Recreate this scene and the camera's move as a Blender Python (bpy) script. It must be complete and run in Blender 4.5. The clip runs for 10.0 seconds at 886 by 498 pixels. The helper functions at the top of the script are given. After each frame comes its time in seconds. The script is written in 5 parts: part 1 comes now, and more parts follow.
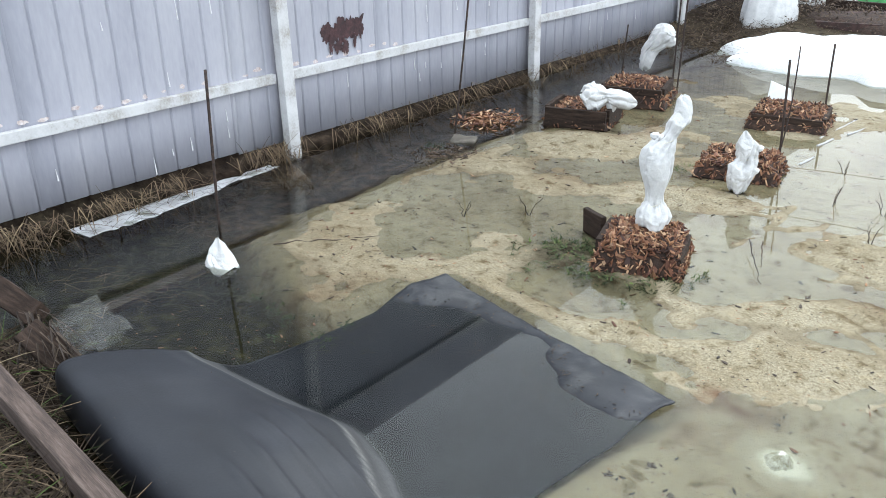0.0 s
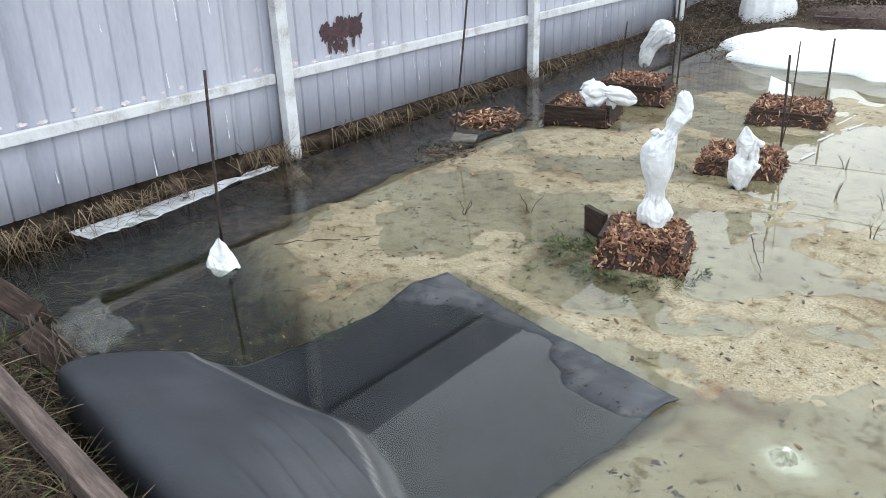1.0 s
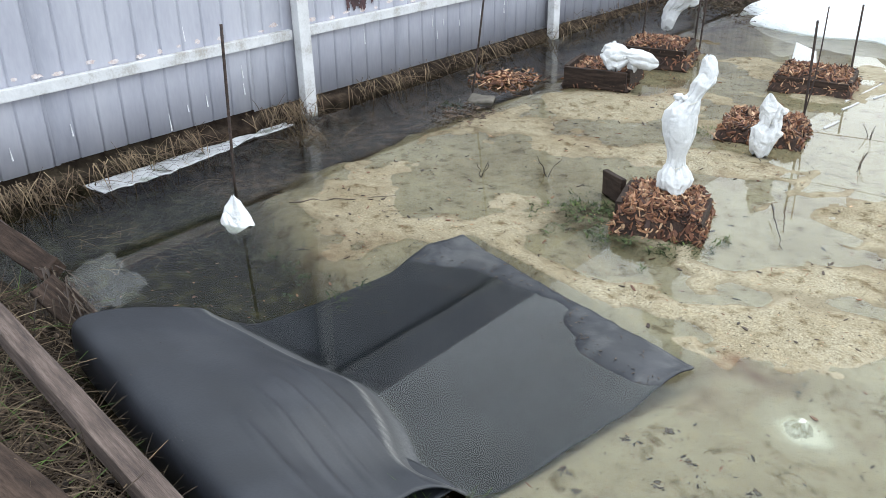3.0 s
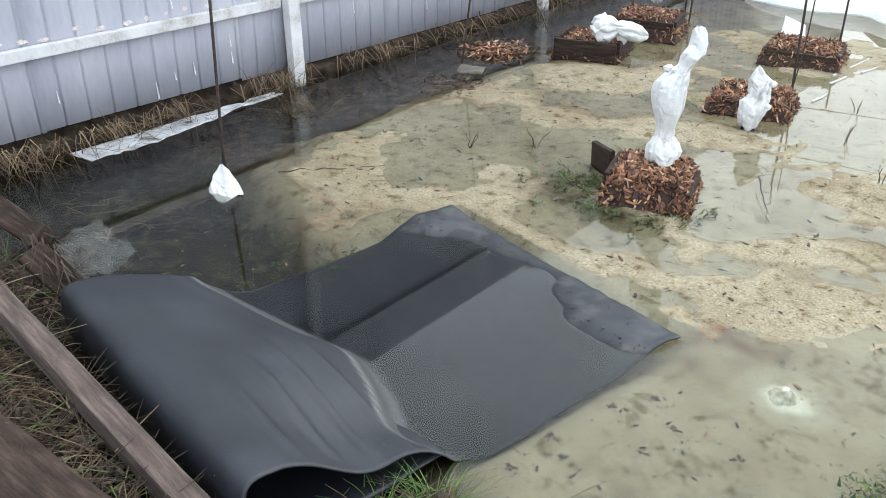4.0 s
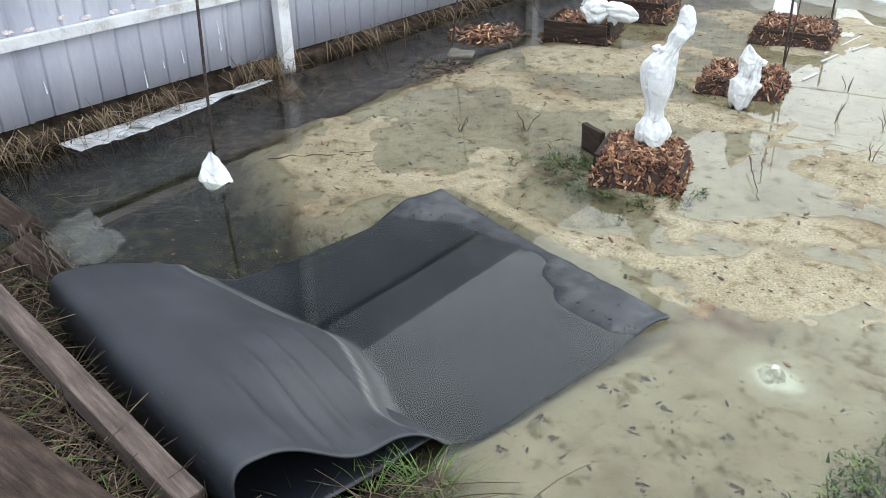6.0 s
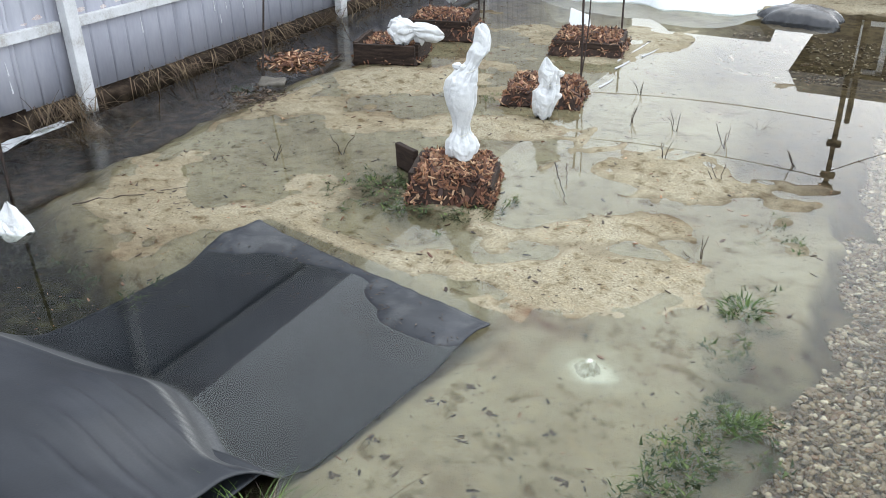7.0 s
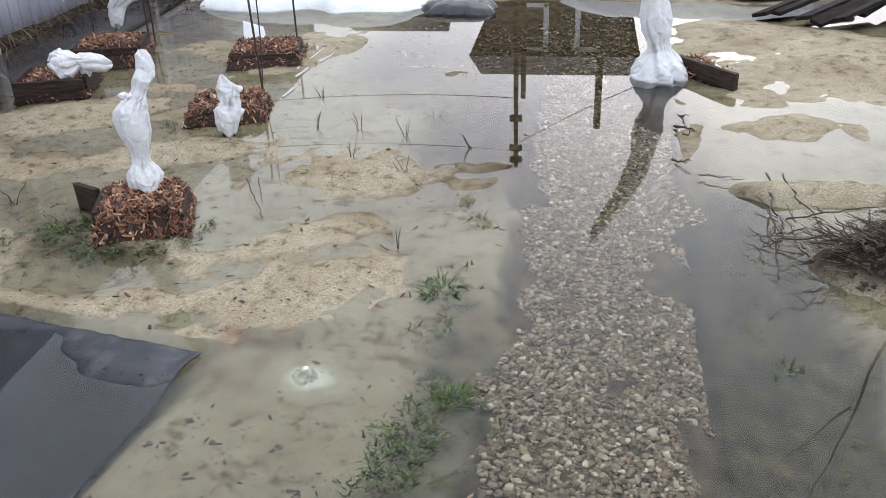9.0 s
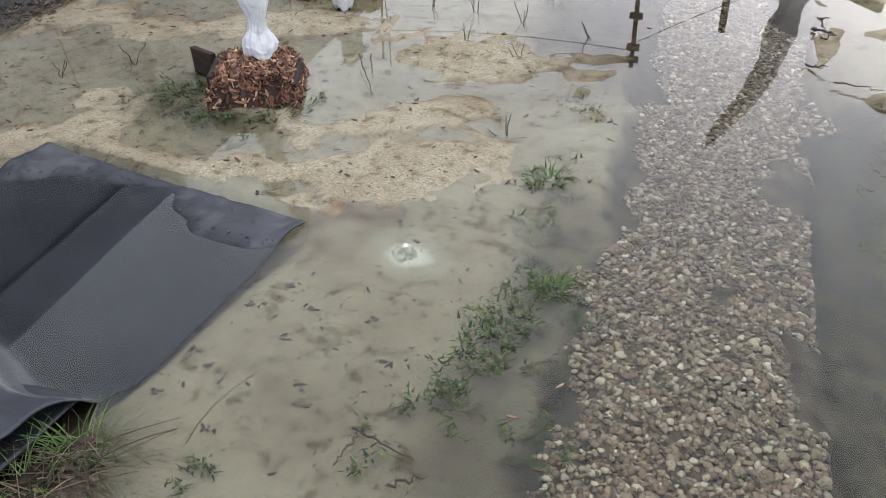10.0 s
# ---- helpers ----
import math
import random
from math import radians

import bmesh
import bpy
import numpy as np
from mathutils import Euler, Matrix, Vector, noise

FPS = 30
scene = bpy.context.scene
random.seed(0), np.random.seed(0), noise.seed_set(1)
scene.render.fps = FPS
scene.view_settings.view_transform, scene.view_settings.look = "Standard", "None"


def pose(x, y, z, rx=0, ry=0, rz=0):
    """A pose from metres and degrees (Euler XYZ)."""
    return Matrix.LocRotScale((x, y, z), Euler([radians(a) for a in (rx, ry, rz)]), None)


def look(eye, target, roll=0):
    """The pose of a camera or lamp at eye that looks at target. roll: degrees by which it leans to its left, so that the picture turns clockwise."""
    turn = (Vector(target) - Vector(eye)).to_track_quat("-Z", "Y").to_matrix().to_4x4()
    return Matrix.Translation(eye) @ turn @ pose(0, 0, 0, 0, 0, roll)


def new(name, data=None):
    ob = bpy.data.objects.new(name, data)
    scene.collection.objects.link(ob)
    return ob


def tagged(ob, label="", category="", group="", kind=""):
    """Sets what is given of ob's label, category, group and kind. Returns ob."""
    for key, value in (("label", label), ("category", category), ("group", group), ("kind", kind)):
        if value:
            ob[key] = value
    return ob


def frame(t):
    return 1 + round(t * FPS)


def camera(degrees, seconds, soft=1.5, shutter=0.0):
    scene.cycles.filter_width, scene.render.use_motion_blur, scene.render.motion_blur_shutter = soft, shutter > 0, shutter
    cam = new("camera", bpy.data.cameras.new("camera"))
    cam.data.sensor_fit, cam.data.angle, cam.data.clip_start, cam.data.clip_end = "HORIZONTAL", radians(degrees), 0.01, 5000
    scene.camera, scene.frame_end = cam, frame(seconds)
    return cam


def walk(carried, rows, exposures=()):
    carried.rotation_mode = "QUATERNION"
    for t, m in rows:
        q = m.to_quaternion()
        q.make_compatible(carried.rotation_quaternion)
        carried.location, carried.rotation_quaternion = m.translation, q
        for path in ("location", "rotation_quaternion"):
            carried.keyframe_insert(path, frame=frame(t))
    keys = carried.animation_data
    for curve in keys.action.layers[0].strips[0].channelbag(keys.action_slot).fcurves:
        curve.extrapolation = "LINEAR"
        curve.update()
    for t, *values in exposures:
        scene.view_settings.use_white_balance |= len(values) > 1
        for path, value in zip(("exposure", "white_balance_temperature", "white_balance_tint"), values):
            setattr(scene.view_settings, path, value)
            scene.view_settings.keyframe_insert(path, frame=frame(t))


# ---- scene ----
cam = camera(53.53, 10.0, soft=0.7)
PATH = [
    (0.0, pose(-0.000, 0.000, 1.593, 65.97, 1.16, 40.44)),
    (0.5, pose(-0.007, -0.001, 1.590, 65.48, 0.37, 40.03)),
    (1.0, pose(-0.007, 0.001, 1.591, 65.88, 1.65, 40.24)),
    (1.5, pose(-0.014, -0.007, 1.590, 65.86, 0.16, 40.87)),
    (2.0, pose(-0.029, 0.013, 1.575, 64.16, 1.02, 39.75)),
    (2.5, pose(-0.038, 0.019, 1.580, 64.16, 1.06, 41.62)),
    (4.0, pose(-0.032, -0.004, 1.569, 61.71, 0.12, 40.91)),
    (4.5, pose(-0.033, -0.002, 1.574, 62.03, 0.04, 41.51)),
    (5.0, pose(-0.021, 0.008, 1.580, 62.09, 0.29, 41.43)),
    (6.5, pose(0.004, 0.024, 1.554, 60.00, 1.29, 37.92)),
    (7.0, pose(0.065, 0.050, 1.573, 61.99, 0.86, 28.73)),
    (7.5, pose(0.091, 0.045, 1.572, 62.14, 1.15, 25.84)),
    (8.0, pose(0.147, 0.071, 1.589, 62.34, 1.92, 16.75)),
    (8.5, pose(0.163, 0.063, 1.588, 61.35, 2.48, 11.39)),
    (9.0, pose(0.182, 0.058, 1.600, 61.87, 1.95, 8.51)),
    (9.5, pose(0.186, 0.075, 1.582, 57.76, 2.89, 10.16)),
    (10.0, pose(0.155, 0.069, 1.546, 55.38, 1.09, 16.46)),
]
walk(cam, PATH, [(0.0, 1.19, 6500, 8), (4.5, 1.25, 6500, 8), (6.5, 1.23, 6500, 8), (8.0, 0.84, 6400, 14), (10.0, 0.82, 6400, 16)])

# ---- light: an overcast day ----
world = bpy.data.worlds.new("overcast_sky")
scene.world = world
world.use_nodes = True
wn = world.node_tree.nodes
wl = world.node_tree.links
bg = wn["Background"]
sky = wn.new("ShaderNodeTexSky")
sky.sky_type = "NISHITA"
sky.sun_disc = False
sky.sun_elevation = radians(13)
sky.sun_rotation = radians(8)
sky.dust_density = 5.0
grey = wn.new("ShaderNodeHueSaturation")
grey.inputs["Saturation"].default_value = 0.25
wl.new(sky.outputs["Color"], grey.inputs["Color"])
cloud = wn.new("ShaderNodeMix")
cloud.data_type = "RGBA"
cloud.inputs[0].default_value = 0.86
cloud.inputs[7].default_value = (7.7, 8.45, 9.3, 1)
wl.new(grey.outputs["Color"], cloud.inputs[6])
wl.new(cloud.outputs[2], bg.inputs["Color"])
bg.inputs["Strength"].default_value = 0.15
sun = new("sun", bpy.data.lights.new("sun", "SUN"))
sun.data.energy = 0.5
sun.data.angle = radians(35)
sun.data.color = (1.0, 0.97, 0.93)
sun.matrix_world = look((0.5, 3.6, 9.2), (0, 0, 0))


# ---- materials ----
def material(name):
    m = bpy.data.materials.new(name)
    m.use_nodes = True
    return m, m.node_tree.nodes, m.node_tree.links, m.node_tree.nodes["Principled BSDF"]


def rough_mat(name, colors, scale=20.0, rough=0.8, bump=0.3, fine=200.0, vary=0.0, metallic=0.0, stretch=(1, 1, 1), coat=0.0, dist=0.01, spec=0.5):
    """Two scales of noise between the colours, with bump; vary: a shift of brightness from object to object."""
    m, n, l, p = material(name)
    tc = n.new("ShaderNodeTexCoord")
    mp = n.new("ShaderNodeMapping")
    mp.inputs["Scale"].default_value = stretch
    l.new(tc.outputs["Object"], mp.inputs["Vector"])
    a = n.new("ShaderNodeTexNoise")
    a.inputs["Scale"].default_value = scale
    a.inputs["Detail"].default_value = 6
    b = n.new("ShaderNodeTexNoise")
    b.inputs["Scale"].default_value = fine
    b.inputs["Detail"].default_value = 4
    for t in (a, b):
        l.new(mp.outputs["Vector"], t.inputs["Vector"])
    mix = n.new("ShaderNodeMath")
    mix.operation = "MULTIPLY_ADD"
    mix.inputs[1].default_value = 0.4
    l.new(b.outputs["Fac"], mix.inputs[0])
    sub = n.new("ShaderNodeMath")
    sub.operation = "SUBTRACT"
    sub.inputs[1].default_value = 0.2
    l.new(a.outputs["Fac"], sub.inputs[0])
    l.new(sub.outputs[0], mix.inputs[2])
    ramp = n.new("ShaderNodeValToRGB")
    cr = ramp.color_ramp
    while len(cr.elements) < len(colors):
        cr.elements.new(0.5)
    for i, c in enumerate(colors):
        cr.elements[i].position = 0.3 + 0.4 * i / max(1, len(colors) - 1)
        cr.elements[i].color = (*c, 1)
    l.new(mix.outputs[0], ramp.inputs["Fac"])
    last = ramp.outputs["Color"]
    if vary:
        info = n.new("ShaderNodeObjectInfo")
        geo = n.new("ShaderNodeNewGeometry")
        add = n.new("ShaderNodeMath")
        add.operation = "ADD"
        l.new(info.outputs["Random"], add.inputs[0])
        l.new(geo.outputs["Random Per Island"], add.inputs[1])
        fr = n.new("ShaderNodeMath")
        fr.operation = "FRACT"
        l.new(add.outputs[0], fr.inputs[0])
        mr = n.new("ShaderNodeMapRange")
        mr.inputs["To Min"].default_value = 1 - vary
        mr.inputs["To Max"].default_value = 1 + vary
        l.new(fr.outputs[0], mr.inputs["Value"])
        hs = n.new("ShaderNodeHueSaturation")
        l.new(mr.outputs["Result"], hs.inputs["Value"])
        l.new(last, hs.inputs["Color"])
        last = hs.outputs["Color"]
    l.new(last, p.inputs["Base Color"])
    p.inputs["Roughness"].default_value = rough
    p.inputs["Metallic"].default_value = metallic
    p.inputs["Coat Weight"].default_value = coat
    p.inputs["Specular IOR Level"].default_value = spec
    if bump:
        bp = n.new("ShaderNodeBump")
        bp.inputs["Strength"].default_value = bump
        bp.inputs["Distance"].default_value = dist
        l.new(mix.outputs[0], bp.inputs["Height"])
        l.new(bp.outputs["Normal"], p.inputs["Normal"])
    return m


def island_mat(name, colors, rough=0.7, bump=0.2, fine=150.0):
    """Each loose piece takes its own colour out of the list."""
    m, n, l, p = material(name)
    info = n.new("ShaderNodeObjectInfo")
    geo = n.new("ShaderNodeNewGeometry")
    add = n.new("ShaderNodeMath")
    add.operation = "ADD"
    l.new(info.outputs["Random"], add.inputs[0])
    l.new(geo.outputs["Random Per Island"], add.inputs[1])
    fr = n.new("ShaderNodeMath")
    fr.operation = "FRACT"
    l.new(add.outputs[0], fr.inputs[0])
    ramp = n.new("ShaderNodeValToRGB")
    cr = ramp.color_ramp
    while len(cr.elements) < len(colors):
        cr.elements.new(0.5)
    for i, c in enumerate(colors):
        cr.elements[i].position = i / max(1, len(colors) - 1)
        cr.elements[i].color = (*c, 1)
    l.new(fr.outputs[0], ramp.inputs["Fac"])
    tc = n.new("ShaderNodeTexCoord")
    b = n.new("ShaderNodeTexNoise")
    b.inputs["Scale"].default_value = fine
    b.inputs["Detail"].default_value = 5
    l.new(tc.outputs["Object"], b.inputs["Vector"])
    mr = n.new("ShaderNodeMapRange")
    mr.inputs["From Min"].default_value = 0.3
    mr.inputs["From Max"].default_value = 0.7
    mr.inputs["To Min"].default_value = 0.65
    mr.inputs["To Max"].default_value = 1.25
    l.new(b.outputs["Fac"], mr.inputs["Value"])
    hs = n.new("ShaderNodeHueSaturation")
    l.new(mr.outputs["Result"], hs.inputs["Value"])
    l.new(ramp.outputs["Color"], hs.inputs["Color"])
    l.new(hs.outputs["Color"], p.inputs["Base Color"])
    p.inputs["Roughness"].default_value = rough
    bp = n.new("ShaderNodeBump")
    bp.inputs["Strength"].default_value = bump
    bp.inputs["Distance"].default_value = 0.003
    l.new(b.outputs["Fac"], bp.inputs["Height"])
    l.new(bp.outputs["Normal"], p.inputs["Normal"])
    return m


def ground_mat():
    """Sand, mud, soil and drowned grass, by the zones that the ground carries; fine specks and grain on all."""
    m, n, l, p = material("wet_ground")
    tc = n.new("ShaderNodeTexCoord")

    def tex(scale, detail=6.0, rough=0.6):
        t = n.new("ShaderNodeTexNoise")
        t.inputs["Scale"].default_value = scale
        t.inputs["Detail"].default_value = detail
        t.inputs["Roughness"].default_value = rough
        l.new(tc.outputs["Object"], t.inputs["Vector"])
        return t

    def ramp(fac, stops):
        r = n.new("ShaderNodeValToRGB")
        while len(r.color_ramp.elements) < len(stops):
            r.color_ramp.elements.new(0.5)
        for e, (pos, c) in zip(r.color_ramp.elements, stops):
            e.position = pos
            e.color = (*c, 1)
        l.new(fac, r.inputs["Fac"])
        return r.outputs["Color"]

    def blend(fac, a, b):
        x = n.new("ShaderNodeMix")
        x.data_type = "RGBA"
        l.new(fac, x.inputs[0])
        l.new(a, x.inputs[6])
        l.new(b, x.inputs[7])
        return x.outputs[2]

    big, mid, grain = tex(2.2), tex(14.0, 8), tex(260.0, 3)
    sand = ramp(big.outputs["Fac"], [(0.3, (0.235, 0.198, 0.138)), (0.5, (0.305, 0.27, 0.2)), (0.72, (0.36, 0.328, 0.255))])
    stain = ramp(mid.outputs["Fac"], [(0.33, (0.5, 0.44, 0.36)), (0.44, (0.95, 0.93, 0.9)), (0.52, (1, 1, 1)), (0.66, (1.08, 1.05, 1.0))])
    mul = n.new("ShaderNodeMix")
    mul.data_type = "RGBA"
    mul.blend_type = "MULTIPLY"
    mul.inputs[0].default_value = 1.0
    l.new(sand, mul.inputs[6])
    l.new(stain, mul.inputs[7])
    grains = n.new("ShaderNodeMix")
    grains.data_type = "RGBA"
    grains.blend_type = "MULTIPLY"
    grains.inputs[0].default_value = 1.0
    l.new(mul.outputs[2], grains.inputs[6])
    speck = tex(75.0, 5, 0.7)
    specks = n.new("ShaderNodeMix")
    specks.data_type = "RGBA"
    specks.blend_type = "MULTIPLY"
    specks.inputs[0].default_value = 1.0
    l.new(grains.outputs[2], specks.inputs[6])
    l.new(ramp(speck.outputs["Fac"], [(0.3, (0.35, 0.31, 0.27)), (0.4, (0.93, 0.92, 0.9)), (0.6, (1.0, 1.0, 1.0)), (0.72, (1.25, 1.23, 1.2))]), specks.inputs[7])
    l.new(ramp(grain.outputs["Fac"], [(0.3, (0.42, 0.4, 0.37)), (0.42, (0.95, 0.95, 0.95)), (0.58, (1.02, 1.02, 1.0)), (0.7, (1.4, 1.38, 1.34))]), grains.inputs[7])
    mud = ramp(mid.outputs["Fac"], [(0.35, (0.012, 0.008, 0.005)), (0.5, (0.032, 0.022, 0.014)), (0.66, (0.09, 0.064, 0.042))])
    moss = ramp(mid.outputs["Fac"], [(0.35, (0.005, 0.005, 0.0025)), (0.52, (0.014, 0.0135, 0.006)), (0.68, (0.05, 0.046, 0.02))])
    soil = ramp(mid.outputs["Fac"], [(0.34, (0.009, 0.006, 0.005)), (0.55, (0.024, 0.017, 0.013)), (0.7, (0.05, 0.038, 0.028))])
    rusty = tex(1.7, 7, 0.65)
    red = n.new("ShaderNodeRGB")
    red.outputs[0].default_value = (0.12, 0.065, 0.04, 1)
    sand_all = blend(ramp(rusty.outputs["Fac"], [(0.55, (0, 0, 0)), (0.68, (0.55, 0.55, 0.55))]), specks.outputs[2], red.outputs[0])
    brown = ramp(mid.outputs["Fac"], [(0.35, (0.05, 0.035, 0.02)), (0.6, (0.12, 0.09, 0.052))])
    zone = n.new("ShaderNodeVertexColor")
    zone.layer_name = "zone"
    sep = n.new("ShaderNodeSeparateColor")
    l.new(zone.outputs["Color"], sep.inputs["Color"])
    silted = n.new("ShaderNodeVertexColor")
    silted.layer_name = "brown"
    flats = n.new("ShaderNodeVertexColor")
    flats.layer_name = "flats"
    part_of = n.new("ShaderNodeSeparateColor")
    l.new(flats.outputs["Color"], part_of.inputs["Color"])
    # coarse loose grains where the sand stands above the water, pale silt, rust
    coarse = tex(120.0, 2, 0.8)
    loose = n.new("ShaderNodeMix")
    loose.data_type = "RGBA"
    loose.blend_type = "MULTIPLY"
    l.new(part_of.outputs[1], loose.inputs[0])
    l.new(sand_all, loose.inputs[6])
    l.new(ramp(coarse.outputs["Fac"], [(0.3, (0.43, 0.4, 0.36)), (0.42, (0.83, 0.82, 0.79)), (0.56, (0.94, 0.94, 0.92)), (0.68, (1.25, 1.25, 1.22))]), loose.inputs[7])
    c = blend(silted.outputs["Color"], loose.outputs[2], brown)
    silt_pale = ramp(grain.outputs["Fac"], [(0.35, (0.5, 0.5, 0.42)), (0.6, (0.7, 0.71, 0.64))])
    c = blend(part_of.outputs[0], c, silt_pale)
    c = blend(part_of.outputs[2], c, red.outputs[0])
    c = blend(sep.outputs[0], c, mud)
    c = blend(sep.outputs[1], c, moss)
    c = blend(sep.outputs[2], c, soil)
    l.new(c, p.inputs["Base Color"])
    p.inputs["Roughness"].default_value = 0.8
    p.inputs["Specular IOR Level"].default_value = 0.05
    hsum = n.new("ShaderNodeMath")
    hsum.operation = "MULTIPLY_ADD"
    hsum.inputs[1].default_value = 0.25
    l.new(grain.outputs["Fac"], hsum.inputs[0])
    l.new(mid.outputs["Fac"], hsum.inputs[2])
    bp = n.new("ShaderNodeBump")
    bp.inputs["Strength"].default_value = 0.8
    bp.inputs["Distance"].default_value = 0.018
    l.new(hsum.outputs[0], bp.inputs["Height"])
    l.new(bp.outputs["Normal"], p.inputs["Normal"])
    return m


def water_mat():
    """Still, slightly cloudy flood water: clear below, mirror by Fresnel."""
    m, n, l, p = material("flood_water")
    n.remove(p)
    out = n["Material Output"]
    fr = n.new("ShaderNodeFresnel")
    fr.inputs["IOR"].default_value = 1.4
    clear = n.new("ShaderNodeBsdfTransparent")
    clear.inputs["Color"].default_value = (0.95, 0.975, 0.92, 1)
    gl = n.new("ShaderNodeBsdfGlossy")
    gl.inputs["Roughness"].default_value = 0.004
    mix = n.new("ShaderNodeMixShader")
    l.new(fr.outputs[0], mix.inputs[0])
    l.new(clear.outputs[0], mix.inputs[1])
    l.new(gl.outputs[0], mix.inputs[2])
    l.new(mix.outputs[0], out.inputs["Surface"])
    return m


def fence_mat():
    """White paint, slightly blue, with pale drips and chipped marks low down."""
    m = rough_mat("white_fence_paint", [(0.3, 0.305, 0.355), (0.345, 0.349, 0.4), (0.39, 0.392, 0.437)], 3.0, 0.5, 0.08, 60.0, 0.03, stretch=(1, 1, 0.25))
    return m


GROUND = ground_mat()
WATER = water_mat()
FENCE = fence_mat()
PAINT_WHITE = rough_mat("white_post_paint", [(0.33, 0.31, 0.29), (0.49, 0.49, 0.5), (0.56, 0.56, 0.57)], 9.0, 0.55, 0.25, 90.0)
DRIP = rough_mat("pale_paint_drip", [(0.6, 0.6, 0.62), (0.66, 0.66, 0.68)], 30.0, 0.4, 0.1)
RUST_PAINT = rough_mat("dark_red_primer", [(0.022, 0.01, 0.012), (0.04, 0.016, 0.019), (0.075, 0.03, 0.032)], 40.0, 0.7, 0.3)
CHIPPED = rough_mat("chipped_paint", [(0.42, 0.33, 0.3), (0.6, 0.56, 0.56)], 60.0, 0.7, 0.3)
RUBBER = rough_mat("grey_black_rubber", [(0.006, 0.0072, 0.0105), (0.009, 0.0108, 0.0155), (0.016, 0.018, 0.024)], 4.0, 0.5, 0.1, 140.0, spec=0.4)
def silt_on(m):
    """Lets a pale dried silt show where the mesh's own stain layer says so."""
    n, l = m.node_tree.nodes, m.node_tree.links
    p = n["Principled BSDF"]
    old = p.inputs["Base Color"].links[0].from_socket
    z = n.new("ShaderNodeVertexColor")
    z.layer_name = "silt"
    t = n.new("ShaderNodeTexNoise")
    t.inputs["Scale"].default_value = 170
    t.inputs["Detail"].default_value = 6
    tc = n.new("ShaderNodeTexCoord")
    l.new(tc.outputs["Object"], t.inputs["Vector"])
    k = n.new("ShaderNodeMath")
    k.operation = "MULTIPLY"
    k.use_clamp = True
    mr = n.new("ShaderNodeMapRange")
    mr.inputs["From Min"].default_value = 0.3
    mr.inputs["From Max"].default_value = 0.7
    mr.inputs["To Min"].default_value = 0.35
    l.new(t.outputs["Fac"], mr.inputs["Value"])
    l.new(mr.outputs["Result"], k.inputs[0])
    share = n.new("ShaderNodeSeparateColor")
    l.new(z.outputs["Color"], share.inputs["Color"])
    l.new(share.outputs[0], k.inputs[1])
    # rubber that is soaked and under water has next to no gloss of its own
    gloss = n.new("ShaderNodeMapRange")
    gloss.inputs["To Min"].default_value = 0.4
    gloss.inputs["To Max"].default_value = 0.08
    l.new(share.outputs[1], gloss.inputs["Value"])
    l.new(gloss.outputs["Result"], p.inputs["Specular IOR Level"])
    x = n.new("ShaderNodeMix")
    x.data_type = "RGBA"
    x.inputs[7].default_value = (0.23, 0.23, 0.22, 1)
    l.new(k.outputs[0], x.inputs[0])
    l.new(old, x.inputs[6])
    l.new(x.outputs[2], p.inputs["Base Color"])


silt_on(RUBBER)
ROD = rough_mat("rusty_iron", [(0.012, 0.009, 0.008), (0.03, 0.018, 0.014), (0.06, 0.034, 0.024)], 60.0, 0.75, 0.5)
CLOTH = rough_mat("white_spunbond_cloth", [(0.47, 0.475, 0.48), (0.54, 0.542, 0.545), (0.59, 0.59, 0.588)], 26.0, 0.8, 0.5, 120.0, dist=0.012)
STRING = rough_mat("pale_twine", [(0.5, 0.48, 0.42), (0.6, 0.58, 0.52)], 80.0, 0.9, 0.2)
PLANK_DARK = rough_mat("dark_wet_board", [(0.014, 0.009, 0.007), (0.03, 0.019, 0.014), (0.055, 0.036, 0.027)], 9.0, 0.75, 0.6, 70.0, 0.15, stretch=(1, 8, 8), spec=0.2)
PLANK_GREY = rough_mat("weathered_board", [(0.03, 0.02, 0.017), (0.068, 0.047, 0.039), (0.125, 0.093, 0.079)], 7.0, 0.85, 0.7, 60.0, stretch=(0.8, 9, 9))
CHIP = island_mat("bark_chips", [(0.02, 0.008, 0.005), (0.04, 0.015, 0.009), (0.12, 0.045, 0.024), (0.2, 0.085, 0.042), (0.075, 0.027, 0.015), (0.34, 0.175, 0.09), (0.15, 0.06, 0.03), (0.5, 0.32, 0.19), (0.045, 0.017, 0.01), (0.22, 0.1, 0.052)])
PEBBLE = island_mat("pebbles", [(0.04, 0.024, 0.014), (0.22, 0.152, 0.086), (0.1, 0.063, 0.036), (0.31, 0.23, 0.14), (0.06, 0.036, 0.022), (0.58, 0.5, 0.37), (0.18, 0.1, 0.054), (0.085, 0.056, 0.036), (0.27, 0.21, 0.145), (0.14, 0.09, 0.052), (0.42, 0.345, 0.235)], 0.5)
STRAW = island_mat("dry_straw", [(0.022, 0.014, 0.009), (0.08, 0.053, 0.033), (0.04, 0.025, 0.016), (0.2, 0.15, 0.095), (0.055, 0.036, 0.023), (0.03, 0.019, 0.012)], 0.8)
GREEN = island_mat("green_grass", [(0.025, 0.055, 0.01), (0.085, 0.15, 0.024), (0.05, 0.095, 0.018), (0.14, 0.2, 0.04)], 0.6)
